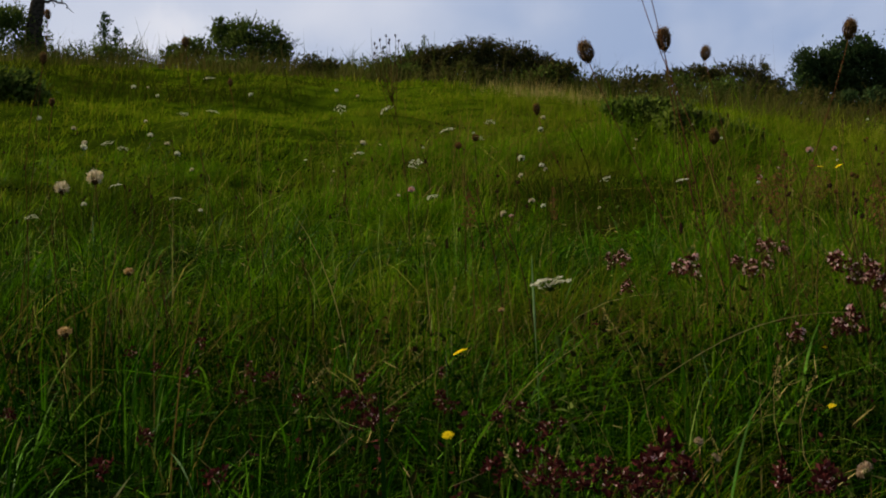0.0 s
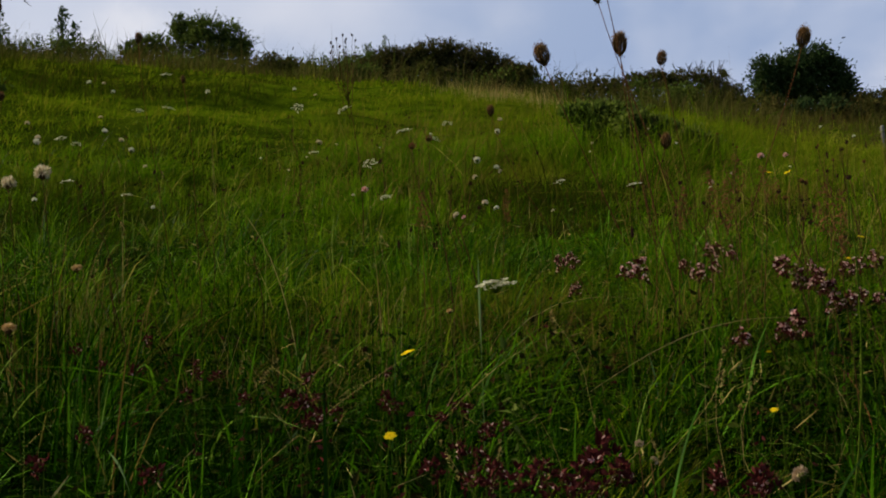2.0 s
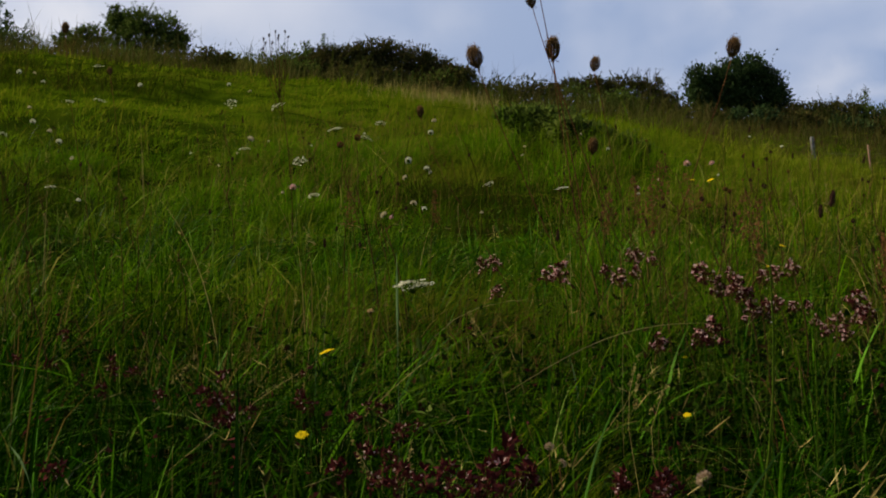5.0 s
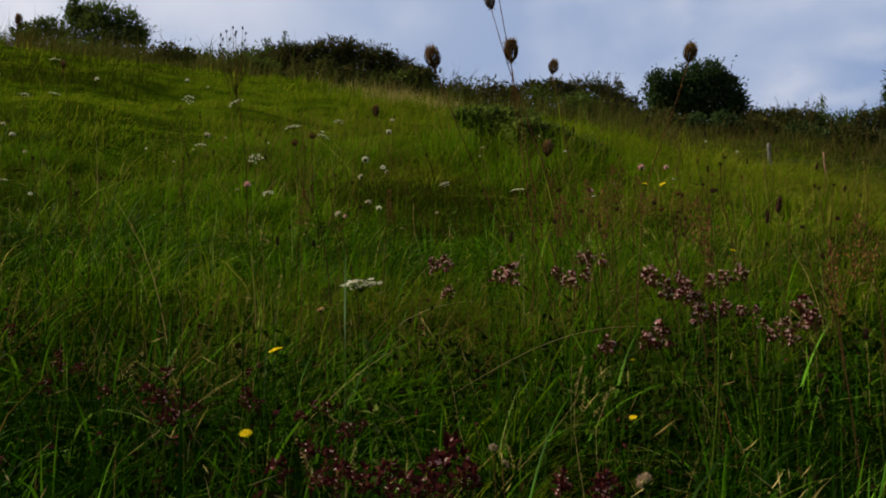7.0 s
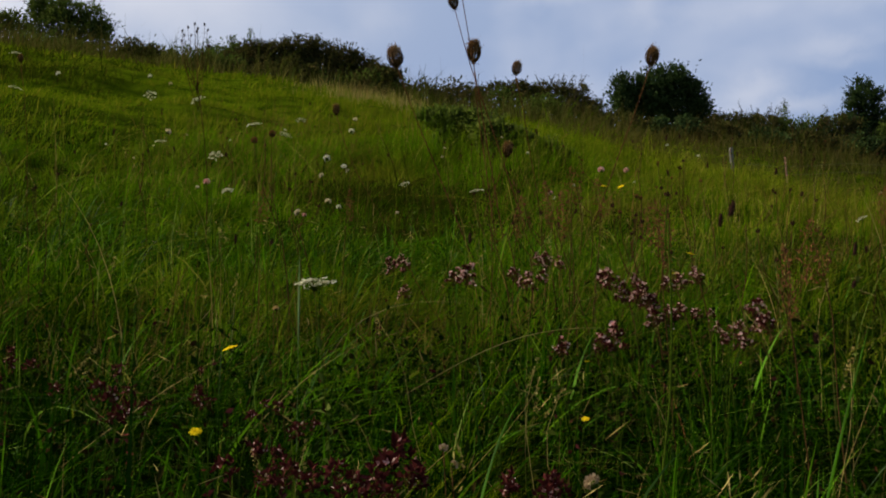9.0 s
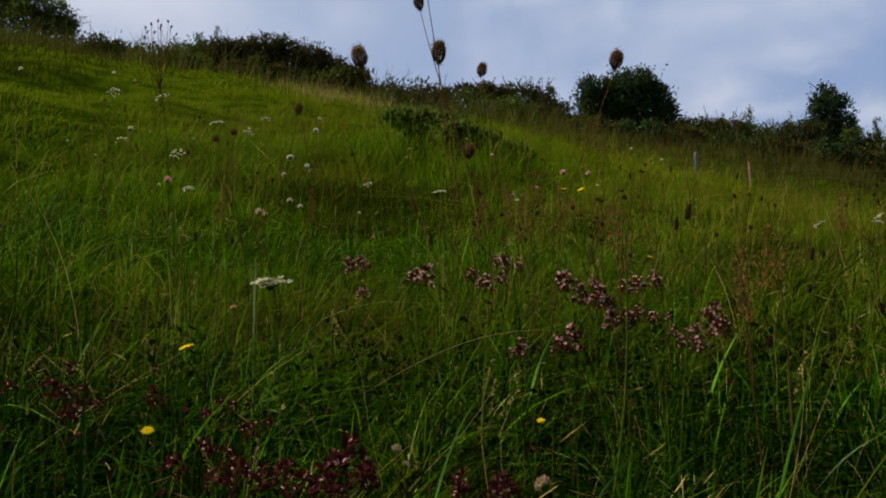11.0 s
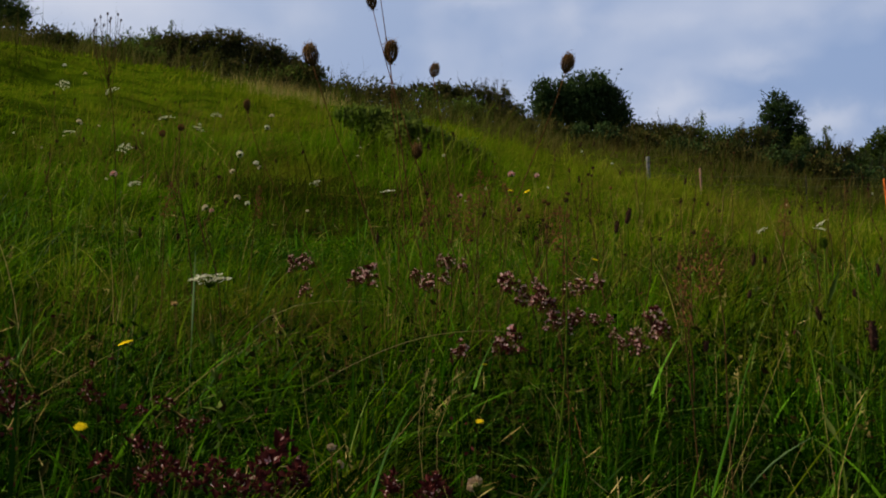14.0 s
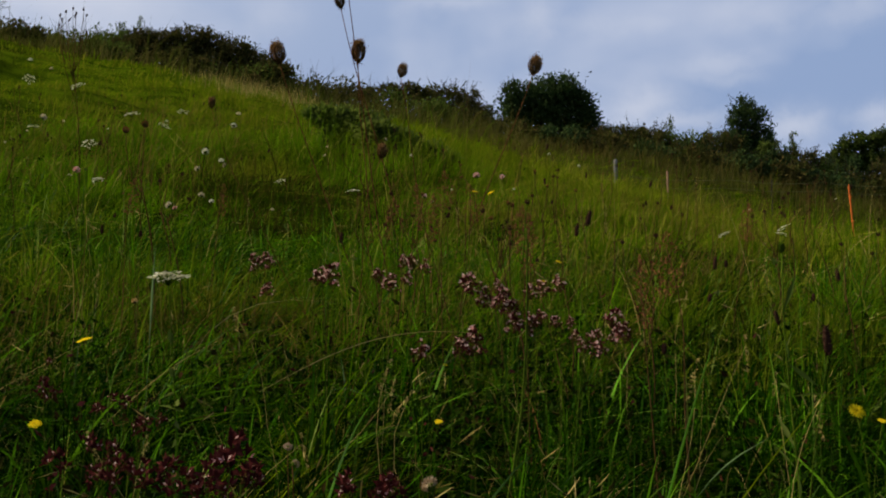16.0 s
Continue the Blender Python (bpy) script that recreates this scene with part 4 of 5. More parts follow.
# ---- pale round heads ----
PALE = [ball_head(4, 0.026, PUFF, 0.9, 0.3, STEM_BROWN), ball_head(5, 0.022, PUFF, 0.6, 0.32, STEM_BROWN)]
CLOVERS = [ball_head(6, 0.024, WHITE, 0.7, 0.36, STEM_GREEN), ball_head(7, 0.022, PUFF, 0.6, 0.36, STEM_GREEN)]
SMALL = [(-3.359, 8.85, 0.364), (-3.254, 8.85, 0.356), (-2.996, 8.3, 0.362), (-2.738, 7.35, 0.359), (-2.448, 6.6, 0.363), (-2.707, 6.35, 0.358), (-2.596, 6.05, 0.36), (-2.148, 6.0, 0.361), (-1.964, 5.6, 0.358), (-0.358, 6.7, 0.362), (-0.359, 6.35, 0.361), (-0.323, 4.15, 0.359), (-0.267, 4.35, 0.375), (-0.25, 4.35, 0.366), (-0.375, 5.0, 0.362), (-0.268, 3.65, 0.362), (-0.23, 3.55, 0.363), (-0.329, 3.45, 0.36), (-2.02, 9.5, 0.359), (-1.689, 8.6, 0.361), (-3.444, 7.45, 0.364), (-2.977, 6.85, 0.358), (-2.361, 8.35, 0.36), (-1.145, 5.75, 0.361), (-1.786, 4.1, 0.363), (-1.618, 4.75, 0.36)]
for k, (x, y, h) in enumerate(SMALL):
    plant("clover", "pale cream clover head on a thin stem", "wildflower", "pale round heads", x, y, h - 0.012, CLOVERS[k % 2], R, 0.0009, STEM_GREEN, 0.02, (R.normal(0, 0.04), R.normal(0, 0.04)), 0.3, R.uniform(0.85, 1.2) * (0.8 if y < 5 else 1.35))
for k in range(20):
    q = np.random.default_rng(2000 + k)
    y = float(q.uniform(3.5, 7.0))
    x = float(q.uniform(-0.40, 0.46) * y)
    plant("clover", "small white clover head low in the grass", "wildflower", "pale round heads", x, y, float(q.uniform(0.24, 0.33)), CLOVERS[k % 2], q, 0.0008, STEM_GREEN, 0.02, (float(q.normal(0, 0.04)), float(q.normal(0, 0.04))), 0.4, float(q.uniform(0.4, 0.75)))
ROSY = ball_head(8, 0.022, PINK, 0.8, 0.36, STEM_GREEN)
for x, y, h, s in ((-0.612, 3.65, 0.39, 1.0), (0.50, 3.6, 0.42, 1.0), (0.33, 3.3, 0.40, 0.7), (0.62, 3.9, 0.40, 0.8), (-0.30, 3.3, 0.36, 0.6)):
    plant("scabious", "pale pink scabious flower above the grass", "wildflower", "pink flowers", x, y, h, ROSY, R, 0.0009, STEM_GREEN, 0.02, (0.03, 0.02), 0.2, s)
for x, y, h, s in ((-1.087, 2.5, 0.574, 1.47), (-1.161, 2.5, 0.556, 1.28)):
    plant("scabious", "scabious gone to a pale fluffy seed ball", "wildflower", "seed balls", x, y, h, PALE[0], R, 0.0014, STEM_BROWN, 0.02, (0.03, 0.05), 0.15, s)
TAN_HEADS = ball_head(9, 0.022, TAN_HEAD, 0.35, 0.3, STEM_BROWN)
for x, y, s in ((-1.206, 2.966, 1.3), (-1.023, 2.17, 1.3), (-0.25, 2.237, 0.6)):
    plant("knapweed", "faded tan knapweed seed head on a stiff stem", "wildflower", "faded heads", x, y, 0.32, TAN_HEADS, R, 0.001, STEM_BROWN, 0.015, (0.02, 0.02), 0.12, s)

# ---- yellow hawkbits ----
GOLD = [daisy_head(6, 0.024), daisy_head(7, 0.022)]
for k, (x, y, h, s) in enumerate(((-0.314, 2.141, 0.268, 1.1), (-0.261, 1.515, 0.262, 0.72), (0.239, 1.84, 0.216, 0.5), (0.396, 2.8, 0.49, 0.7), (0.427, 2.75, 0.495, 0.7), (0.651, 3.114, 0.262, 0.8), (0.579, 2.922, 0.262, 0.65), (0.823, 1.75, 0.268, 1.12), (0.839, 1.699, 0.265, 0.6), (0.27, 2.075, 0.26, 0.4))):
    plant("hawkbit", "yellow hawkbit in open flower on a thin stem", "wildflower", "yellow flowers", x, y, h, GOLD[k % 2], R, 0.0009, STEM_GREEN, 0.01, (R.normal(0, 0.03), R.normal(0, 0.03)), 0.3, s, nod=((0.25, 0.7, 0.6, 0.3, 0.3, 0.4, 0.4, 1.0, 0.5, 0.4)[k], R.normal(0, 0.3)))

# ---- marjoram ----
HERBS = [marjoram_head(k, 0.040, (1, 5)) for k in range(6)]
FADED = [marjoram_head(10 + k, 0.040, (0, 2)) for k in range(6)]
MARJ_OPEN = [(-0.049, 2.35, 0.376, 0.70), (-0.028, 2.37, 0.374, 0.75), (-0.027, 2.30, 0.335, 0.65), (0.059, 2.30, 0.357, 0.80), (0.081, 2.25, 0.364, 1.00), (0.171, 2.35, 0.359, 0.75), (0.190, 2.30, 0.349, 0.90), (0.219, 2.40, 0.383, 0.60), (0.240, 2.40, 0.385, 0.70), (0.261, 2.42, 0.372, 0.65), (0.221, 2.35, 0.357, 0.60), (0.327, 2.20, 0.362, 1.05), (0.347, 2.20, 0.340, 0.90), (0.385, 2.30, 0.359, 0.50), (0.386, 2.22, 0.336, 1.05), (0.392, 2.20, 0.325, 0.90), (0.379, 2.25, 0.330, 0.70)]
MARJ_BUNCH = [(0.445, 2.30, 0.343, 0.80), (0.477, 2.33, 0.347, 0.75), (0.507, 2.35, 0.351, 0.80), (0.416, 2.15, 0.312, 0.90), (0.445, 2.20, 0.314, 0.70), (0.393, 2.15, 0.305, 0.80), (0.474, 2.20, 0.308, 0.60), (0.510, 2.25, 0.304, 0.50), (0.312, 2.05, 0.281, 1.15), (0.296, 2.07, 0.278, 0.80), (0.227, 2.08, 0.266, 0.80), (0.571, 2.20, 0.311, 0.95), (0.585, 2.15, 0.292, 1.00), (0.581, 2.20, 0.288, 0.80), (0.532, 2.20, 0.282, 0.75), (0.531, 2.10, 0.275, 0.80), (0.517, 2.15, 0.275, 0.60), (0.508, 2.20, 0.286, 0.50)]
MARJ_NEAR = [(-0.021, 1.21, 0.287, 1.06), (-0.031, 1.20, 0.276, 0.85), (-0.010, 1.21, 0.272, 0.85), (-0.038, 1.18, 0.276, 0.68), (0.003, 1.20, 0.270, 0.59), (-0.023, 1.17, 0.266, 0.68), (-0.152, 1.24, 0.291, 0.59), (-0.141, 1.26, 0.285, 0.51), (-0.121, 1.20, 0.283, 0.59), (-0.139, 1.20, 0.273, 0.68), (-0.098, 1.18, 0.273, 0.77), (-0.122, 1.16, 0.279, 0.59), (-0.115, 1.22, 0.275, 0.51), (-0.171, 1.20, 0.284, 0.68), (-0.076, 1.20, 0.278, 0.68), (-0.056, 1.18, 0.277, 0.59), (-0.066, 1.16, 0.273, 0.59), (-0.048, 1.16, 0.267, 0.59)]
MARJ_FOOT = [(-0.403, 1.76, 0.291, 0.59), (-0.422, 1.72, 0.267, 0.77), (-0.402, 1.70, 0.262, 0.77), (-0.393, 1.74, 0.267, 0.59), (-0.386, 1.66, 0.248, 0.77), (-0.400, 1.66, 0.245, 0.59), (-0.372, 1.68, 0.249, 0.68), (-0.358, 1.70, 0.251, 0.51), (-0.301, 1.80, 0.288, 0.34), (-0.297, 1.74, 0.268, 0.51), (-0.298, 1.72, 0.256, 0.59), (-0.283, 1.72, 0.256, 0.51), (-0.205, 1.70, 0.257, 0.42), (-0.187, 1.68, 0.257, 0.51), (-0.213, 1.65, 0.250, 0.51), (-0.147, 1.60, 0.244, 0.59), (-0.155, 1.58, 0.242, 0.51), (-0.129, 1.60, 0.251, 0.42)]
MARJ_FRINGE = [(0.095, 1.20, 0.269, 0.68), (0.089, 1.19, 0.270, 0.51), (0.123, 1.19, 0.268, 0.77), (0.130, 1.18, 0.265, 0.68), (0.119, 1.17, 0.266, 0.59), (-0.721, 2.300, 0.228, 0.65), (-0.699, 2.191, 0.226, 0.65), (-0.660, 2.019, 0.227, 0.65), (-0.657, 2.182, 0.225, 0.65), (-0.550, 1.959, 0.229, 0.65), (-0.955, 2.300, 0.257, 0.65), (-0.869, 2.182, 0.252, 0.65), (-0.782, 2.134, 0.248, 0.65), (-0.826, 2.340, 0.267, 0.65), (-0.917, 1.725, 0.263, 0.65), (-0.643, 1.518, 0.268, 0.65), (-0.570, 1.230, 0.294, 0.65), (-0.444, 1.190, 0.287, 0.65)]
for k, (x, y, h, s) in enumerate(MARJ_OPEN + MARJ_BUNCH):
    plant("marjoram", "wild marjoram with pink flowers and dark purple bracts", "wildflower", "marjoram", x, y, h, HERBS[k % 6], R, 0.0010, STEM_GREEN, 0.02, (R.normal(0, 0.03), R.normal(0, 0.03)), 0.25, s, leaves=7, leaf_material=HERB_SHADED, leaf_size=0.016)
for k, (x, y, h, s) in enumerate(MARJ_NEAR + MARJ_FOOT + MARJ_FRINGE):
    plant("marjoram", "wild marjoram going over, dark red bracts with few flowers", "wildflower", "marjoram", x, y, h, FADED[(k + 1) % 6], R, 0.0010, STEM_GREEN, 0.02, (R.normal(0, 0.03), R.normal(0, 0.03)), 0.35, 0.76 * s, leaves=7, leaf_material=BRACT if k % 3 == 0 else HERB_SHADED, leaf_size=0.016)

# ---- ribwort and other dark heads ----
SPIKES = [spike_head(8, 0.009, 0.027, DARK_SEED), spike_head(9, 0.008, 0.016, DARK_SEED)]
for k, (x, y, h, s) in enumerate(((0.42, 1.735, 0.518, 0.85), (0.407, 1.74, 0.503, 0.65), (0.59, 1.3, 0.405, 1.15), (0.522, 1.684, 0.35, 0.9), (0.894, 2.642, 0.35, 1.0), (0.919, 2.642, 0.355, 0.9), (1.13, 2.554, 0.35, 1.0), (0.98, 2.31, 0.35, 0.9), (0.816, 2.045, 0.35, 0.9), (0.768, 2.274, 0.35, 0.9))):
    plant("ribwort", "ribwort plantain with a dark brown seed spike", "wildflower", "dark seed spikes", x, y, h, SPIKES[k % 2 if k > 2 else 0], R, 0.0009, STEM_GREEN, 0.015, (R.normal(0, 0.03), R.normal(0, 0.03)), 0.12, s)
xs, ys = fan(np.random.default_rng(21), 90, 3.0, 8.0, 0.46)[:2]
for k in range(90):
    plant("ribwort", "ribwort plantain with a dark brown seed spike", "wildflower", "dark seed spikes", float(xs[k]), float(ys[k]), float(R.uniform(0.27, 0.4)), SPIKES[k % 2], R, 0.0009, STEM_GREEN, 0.02, (R.normal(0, 0.04), R.normal(0, 0.04)), 0.2, R.uniform(0.65, 1.0))


# ---- shrubs and trees along the brow ----
def shrub(name, label, category, u0, u1, vtop, d, leaf, leaf_len, count, seed, shape="dome", group="", shoots=14, lift=0.0, thick=0.45, trunk=0.05, dense=1.0, clumps=None):
    """A shrub between two bearings (tangents u0, u1) at distance d, with its top at the elevation vtop: stems, limbs and leaves in clumps."""
    r = np.random.default_rng(seed)
    x = 0.5 * (u0 + u1) * d
    wide, base = (u1 - u0) * d, spot(x, d, -0.05)
    high = (SLOPE @ Vector((x, d, vtop * d))).z - base.z
    thing = tagged(new(name), label, category, group)
    thing.location = base
    wood, crown = Soup(), Soup()
    wood.tube([(0, 0, 0), (0.02 * wide, 0, 0.25 * high), (-0.02 * wide, 0.02, 0.5 * high)], np.array([trunk, trunk * 0.8, trunk * 0.55]), 7)
    n = clumps or int(46 * dense)
    limbs = Soup()
    places = []
    for k in range(n):
        a, q = k * 2.399 + r.normal(0, 0.2), (k + 0.5) / n
        if shape == "cone":
            zz = lift + (1 - lift) * q
            rad = (1 - q ** 1.5) ** 0.8 * r.uniform(0.2, 1.1) ** 0.6
        elif shape == "bank":
            zz = r.uniform(0.12, 0.92) * r.uniform(0.75, 1.0)
            rad = r.uniform(0.1, 1.0) ** 0.5
            zz *= (1 - 0.55 * rad ** 4)
        else:
            hz = r.uniform(0.04, 1.0)
            edge = math.sqrt(max(0.0, 1 - ((hz - 0.38) / 0.64) ** 2)) if hz > 0.38 else 0.92 + 0.2 * hz
            rad = edge * r.uniform(0.1, 1.0) ** 0.5
            zz = lift + (1 - lift) * hz * r.uniform(0.94, 1.03)
        places.append((0.5 * wide * rad * math.cos(a), thick * 0.5 * wide * rad * math.sin(a), high * zz * 0.93))
    places = np.array(places)
    for k in range(0, n, 3):
        p = places[k]
        start = np.array([0, 0, high * 0.12 + 0.3 * high * r.random()])
        limbs.tube([start, start * 0.5 + p * 0.5 + [0, 0, 0.06 * high], p], np.array([trunk * 0.4, trunk * 0.26, trunk * 0.1]), 4)
    per = max(6, int(1.7 * count) // n)
    spread = 0.5 * wide * (1.7 / math.sqrt(n))
    for p in places:
        m = int(per * r.uniform(0.6, 1.4))
        o = r.normal(0, 0.5, (m, 3)) * [spread, spread * 0.9, min(spread, high * 0.22) * 0.8]
        f = np.array([p[0], p[1], max(0.02, p[2] - 0.35 * high)])
        f = f / (np.linalg.norm(f) + 1e-6)
        pts = p + o
        pts[:, 2] = np.maximum(pts[:, 2], 0.02)
        crown.leaves(pts, leaf_len * r.uniform(0.8, 1.7, m), leaf_len * 0.74, r, 0.15, facing=np.tile(f, (m, 1)) * 0.6)
    for k in range(shoots):
        p = places[r.integers(n)]
        out_ = np.array([p[0] * 0.5, p[1] * 0.5, abs(p[2]) * 0.5 + 0.35 * high]) + r.normal(0, 0.1, 3) * high
        out_ /= np.linalg.norm(out_)
        L = r.uniform(0.12, 0.3) * min(high, wide)
        e = p + out_ * (spread * 0.5 + L)
        limbs.tube([p, (p + e) / 2 + r.normal(0, 0.02, 3), e], np.array([0.012, 0.008, 0.004]), 3)
        m = 9
        tt = r.uniform(0.35, 1.0, m)[:, None]
        crown.leaves(p + (e - p) * tt + r.normal(0, 0.02, (m, 3)), leaf_len * r.uniform(0.5, 1.0, m), leaf_len * 0.45, r, 0.2)
    part("trunk", shade_smooth(wood.mesh("trunk", BARK)), thing)
    part("limb", limbs.mesh("limb", BARK), thing)
    part("crown", crown.mesh("crown", leaf), thing)
    return thing


def lobed(name, label, category, lobes, d, leaf, leaf_len, count, seed, group="", shoots=40, trunk=0.06, thick=0.8, reach=0.14, arch=0.0, loose=0.16):
    """A shrub or tree of several leafy lobes at distance d. Lobes: bearing and elevation of the middle, half width and half height, all in thousandths of d;
    shoots: thin twigs past the outline, of that reach; arch: how far they bow over."""
    r = np.random.default_rng(seed)
    L = np.array(lobes, float) / 1000 * d
    area = L[:, 2] * L[:, 3]
    x = float((L[:, 0] * area).sum() / area.sum())
    base = spot(x, d, -0.05)
    thing = tagged(new(name), label, category, group)
    thing.location = base
    mids = to_world(np.stack([L[:, 0], d + r.normal(0, 0.3, len(L)) * thick * L[:, 2], L[:, 1]], 1)) - np.array(base)
    wood, limbs, crown = Soup(), Soup(), Soup()
    low = float(np.max(mids[:, 2])) * 0.45
    wood.tube([(0, 0, 0), (0.04 * low, 0, 0.5 * low), (-0.03 * low, 0.02, low)], np.array([trunk, trunk * 0.8, trunk * 0.5]), 7)
    for k, c in enumerate(mids):
        a, b = L[k, 2], L[k, 3]
        start = np.array([c[0] * 0.15, 0, low * r.uniform(0.3, 0.9)])
        limbs.tube([start, 0.5 * (start + c) - [0, 0, 0.08 * b], c], np.array([trunk * 0.5, trunk * 0.35, trunk * 0.2]), 5)
        m = max(8, int(count * area[k] / area.sum() / 26))
        g = r.normal(size=(m, 3)) + [0, -0.25, 0.25]
        g /= np.linalg.norm(g, axis=1)[:, None]
        q = g * np.array([a, a * thick, b]) * (0.62 + 0.4 * r.random(m) ** 0.7)[:, None]
        for p, f in zip(q, g):
            n = int(26 * r.uniform(0.5, 1.5))
            pts = c + p + r.normal(0, loose, (n, 3)) * min(a, b) * r.uniform(0.7, 1.5)
            pts[:, 2] = np.maximum(pts[:, 2], 0.03)
            crown.leaves(pts, leaf_len * r.uniform(0.7, 1.6, n), leaf_len * 0.62, r, 0.15, facing=np.tile(f, (n, 1)) * 0.6)
        n = int(0.35 * count * area[k] / area.sum())
        pts = c + r.normal(0, 0.33, (n, 3)) * [a, a * thick, b]
        pts[:, 2] = np.maximum(pts[:, 2], 0.03)
        crown.leaves(pts, leaf_len * r.uniform(0.9, 1.7, n), leaf_len * 0.8, r, 0.0)
        for p, f in zip(q[::5], g[::5]):
            limbs.tube([c, c + 0.55 * p + [0, 0, 0.05 * b], c + p], np.array([trunk * 0.2, trunk * 0.12, trunk * 0.05]), 4)
    for k in r.choice(len(L), shoots, p=area / area.sum()):
        g = r.normal(size=3) * [1, 0.5, 0.8] + [0, 0, 0.9]
        g /= np.linalg.norm(g)
        p = mids[k] + g * [L[k, 2], L[k, 2] * thick, L[k, 3]] * 0.85
        e = p + g * reach * d / 33 * r.uniform(0.5, 1.8) * 4.0 + [0, 0, -arch * r.random()]
        limbs.tube([p, 0.5 * (p + e) + [0, 0, 0.4 * arch + 0.02], e], np.array([0.010, 0.007, 0.004]) * d / 33, 3)
        n = int(r.integers(5, 13))
        t = r.uniform(0.1, 1.0, n)[:, None]
        crown.leaves(p + (e - p) * t + np.sin(np.pi * t) * [0, 0, 0.4 * arch] + r.normal(0, 0.02, (n, 3)), leaf_len * r.uniform(0.5, 0.95, n), leaf_len * 0.42, r, 0.2)
    part("trunk", shade_smooth(wood.mesh("trunk", BARK)), thing)
    part("limb", limbs.mesh("limb", BARK), thing)
    part("crown", crown.mesh("crown", leaf), thing)
    return thing


BROW = "scrub along the brow"
lobed("bush", "rounded green hawthorn bush with an upright ragged side", "bush", [(-299, 177, 10, 15), (-300, 189, 5, 9), (-288, 183, 9, 11), (-278, 177, 15, 15), (-263, 174, 14, 14), (-250, 165, 10, 10), (-274, 162, 31, 6)], 33, LEAF_GREEN, 0.065, 7500, 1, BROW, 80, thick=0.8, reach=0.055)

lobed("bush", "low green bush beside a taller one on the brow", "bush", [(-339, 169, 11, 7), (-321, 173, 10, 8), (-331, 165, 18, 5), (-309, 166, 9, 6)], 33.5, LEAF_GREEN, 0.065, 3000, 2, BROW, 40, reach=0.05)
shrub("scrub", "low straggling scrub with thin bare tips", "bush", -0.245, -0.195, 0.161, 34, LEAF_GREEN, 0.07, 1500, 3, "bank", BROW, 30)
shrub("scrub", "low straggling scrub with thin bare tips", "bush", -0.205, -0.140, 0.163, 34.5, LEAF_GREEN, 0.07, 1600, 4, "bank", BROW, 30)
lobed("bramble", "dark brown-green bramble thicket with arching shoots", "bush", [(-148, 144, 12, 7), (-133, 149, 14, 9), (-116, 148, 15, 11), (-98, 151, 15, 13), (-81, 148, 14, 13), (-64, 144, 14, 12), (-49, 137, 12, 11), (-36, 131, 10, 8), (-98, 137, 26, 7), (-63, 131, 26, 6)], 32, LEAF_BROWN, 0.06, 17000, 5, BROW, 150, trunk=0.04, reach=0.055, arch=0.15)
shrub("bramble", "low dark bramble at the thicket's foot", "bush", -0.062, -0.012, 0.141, 31.5, LEAF_BROWN, 0.07, 2600, 6, group=BROW, shoots=30, thick=0.7)
shrub("bush", "low leafy bush at the thicket's edge", "bush", -0.172, -0.118, 0.156, 32.5, LEAF_GREEN, 0.07, 2600, 17, group=BROW, shoots=30, thick=0.7)
shrub("bush", "distant blue-green bush behind the brow", "bush", -0.012, 0.036, 0.137, 52, LEAF_BLUE, 0.11, 1900, 7, "bank", BROW, 26)
lobed("hedge", "dark overgrown hedge along the brow", "hedge", [(42, 120, 11, 5), (56, 122, 11, 6), (71, 123, 12, 7), (82, 121, 11, 6), (62, 113, 22, 5)], 37, LEAF_BROWN, 0.065, 4600, 8, BROW, 50, reach=0.035)
lobed("hedge", "dark overgrown hedge with twiggy half-bare tops", "hedge", [(93, 123, 11, 7), (105, 123, 10, 8), (117, 121, 10, 8), (128, 115, 9, 5), (104, 113, 18, 6), (128, 109, 16, 5)], 37.5, LEAF_BROWN, 0.06, 4600, 9, BROW, 90, reach=0.055)
lobed("tree", "dense dark-leaved hawthorn tree with an uneven top", "tree", [(155, 121, 11, 14), (168, 124, 10, 10), (180, 125, 14, 15), (194, 128, 13, 15), (206, 120, 11, 15), (215, 110, 9, 10), (160, 108, 16, 9), (182, 108, 21, 10), (204, 106, 16, 8)], 36, LEAF_DARK, 0.085, 12000, 10, BROW, 70, trunk=0.12, thick=0.9, reach=0.05, loose=0.20)
shrub("bramble", "brownish bramble mound below the trees", "bush", 0.215, 0.275, 0.114, 35, LEAF_BROWN, 0.075, 3000, 11, "bank", BROW, 22)
shrub("scrub", "thin straggling scrub with open tops", "bush", 0.262, 0.325, 0.114, 37, LEAF_GREEN, 0.075, 2400, 12, "bank", BROW, 40)
lobed("tree", "upright dark tree with a blunt layered top", "tree", [(342, 129, 10, 6), (334, 122, 7, 5), (353, 122, 9, 5), (343, 118, 14, 7), (337, 109, 12, 7), (353, 110, 11, 8), (345, 100, 17, 8), (336, 98, 15, 8), (355, 99, 13, 8), (344, 89, 21, 6)], 38, LEAF_DARK, 0.075, 6500, 13, BROW, 80, trunk=0.1, thick=0.9, reach=0.05, loose=0.2)
shrub("scrub", "thin straggling scrub sloping down the hedge line", "bush", 0.352, 0.392, 0.112, 37, LEAF_GREEN, 0.075, 1900, 14, "bank", BROW, 40)
shrub("scrub", "thin straggling scrub sloping down the hedge line", "bush", 0.380, 0.425, 0.098, 37, LEAF_DARK, 0.075, 1900, 15, "bank", BROW, 30)
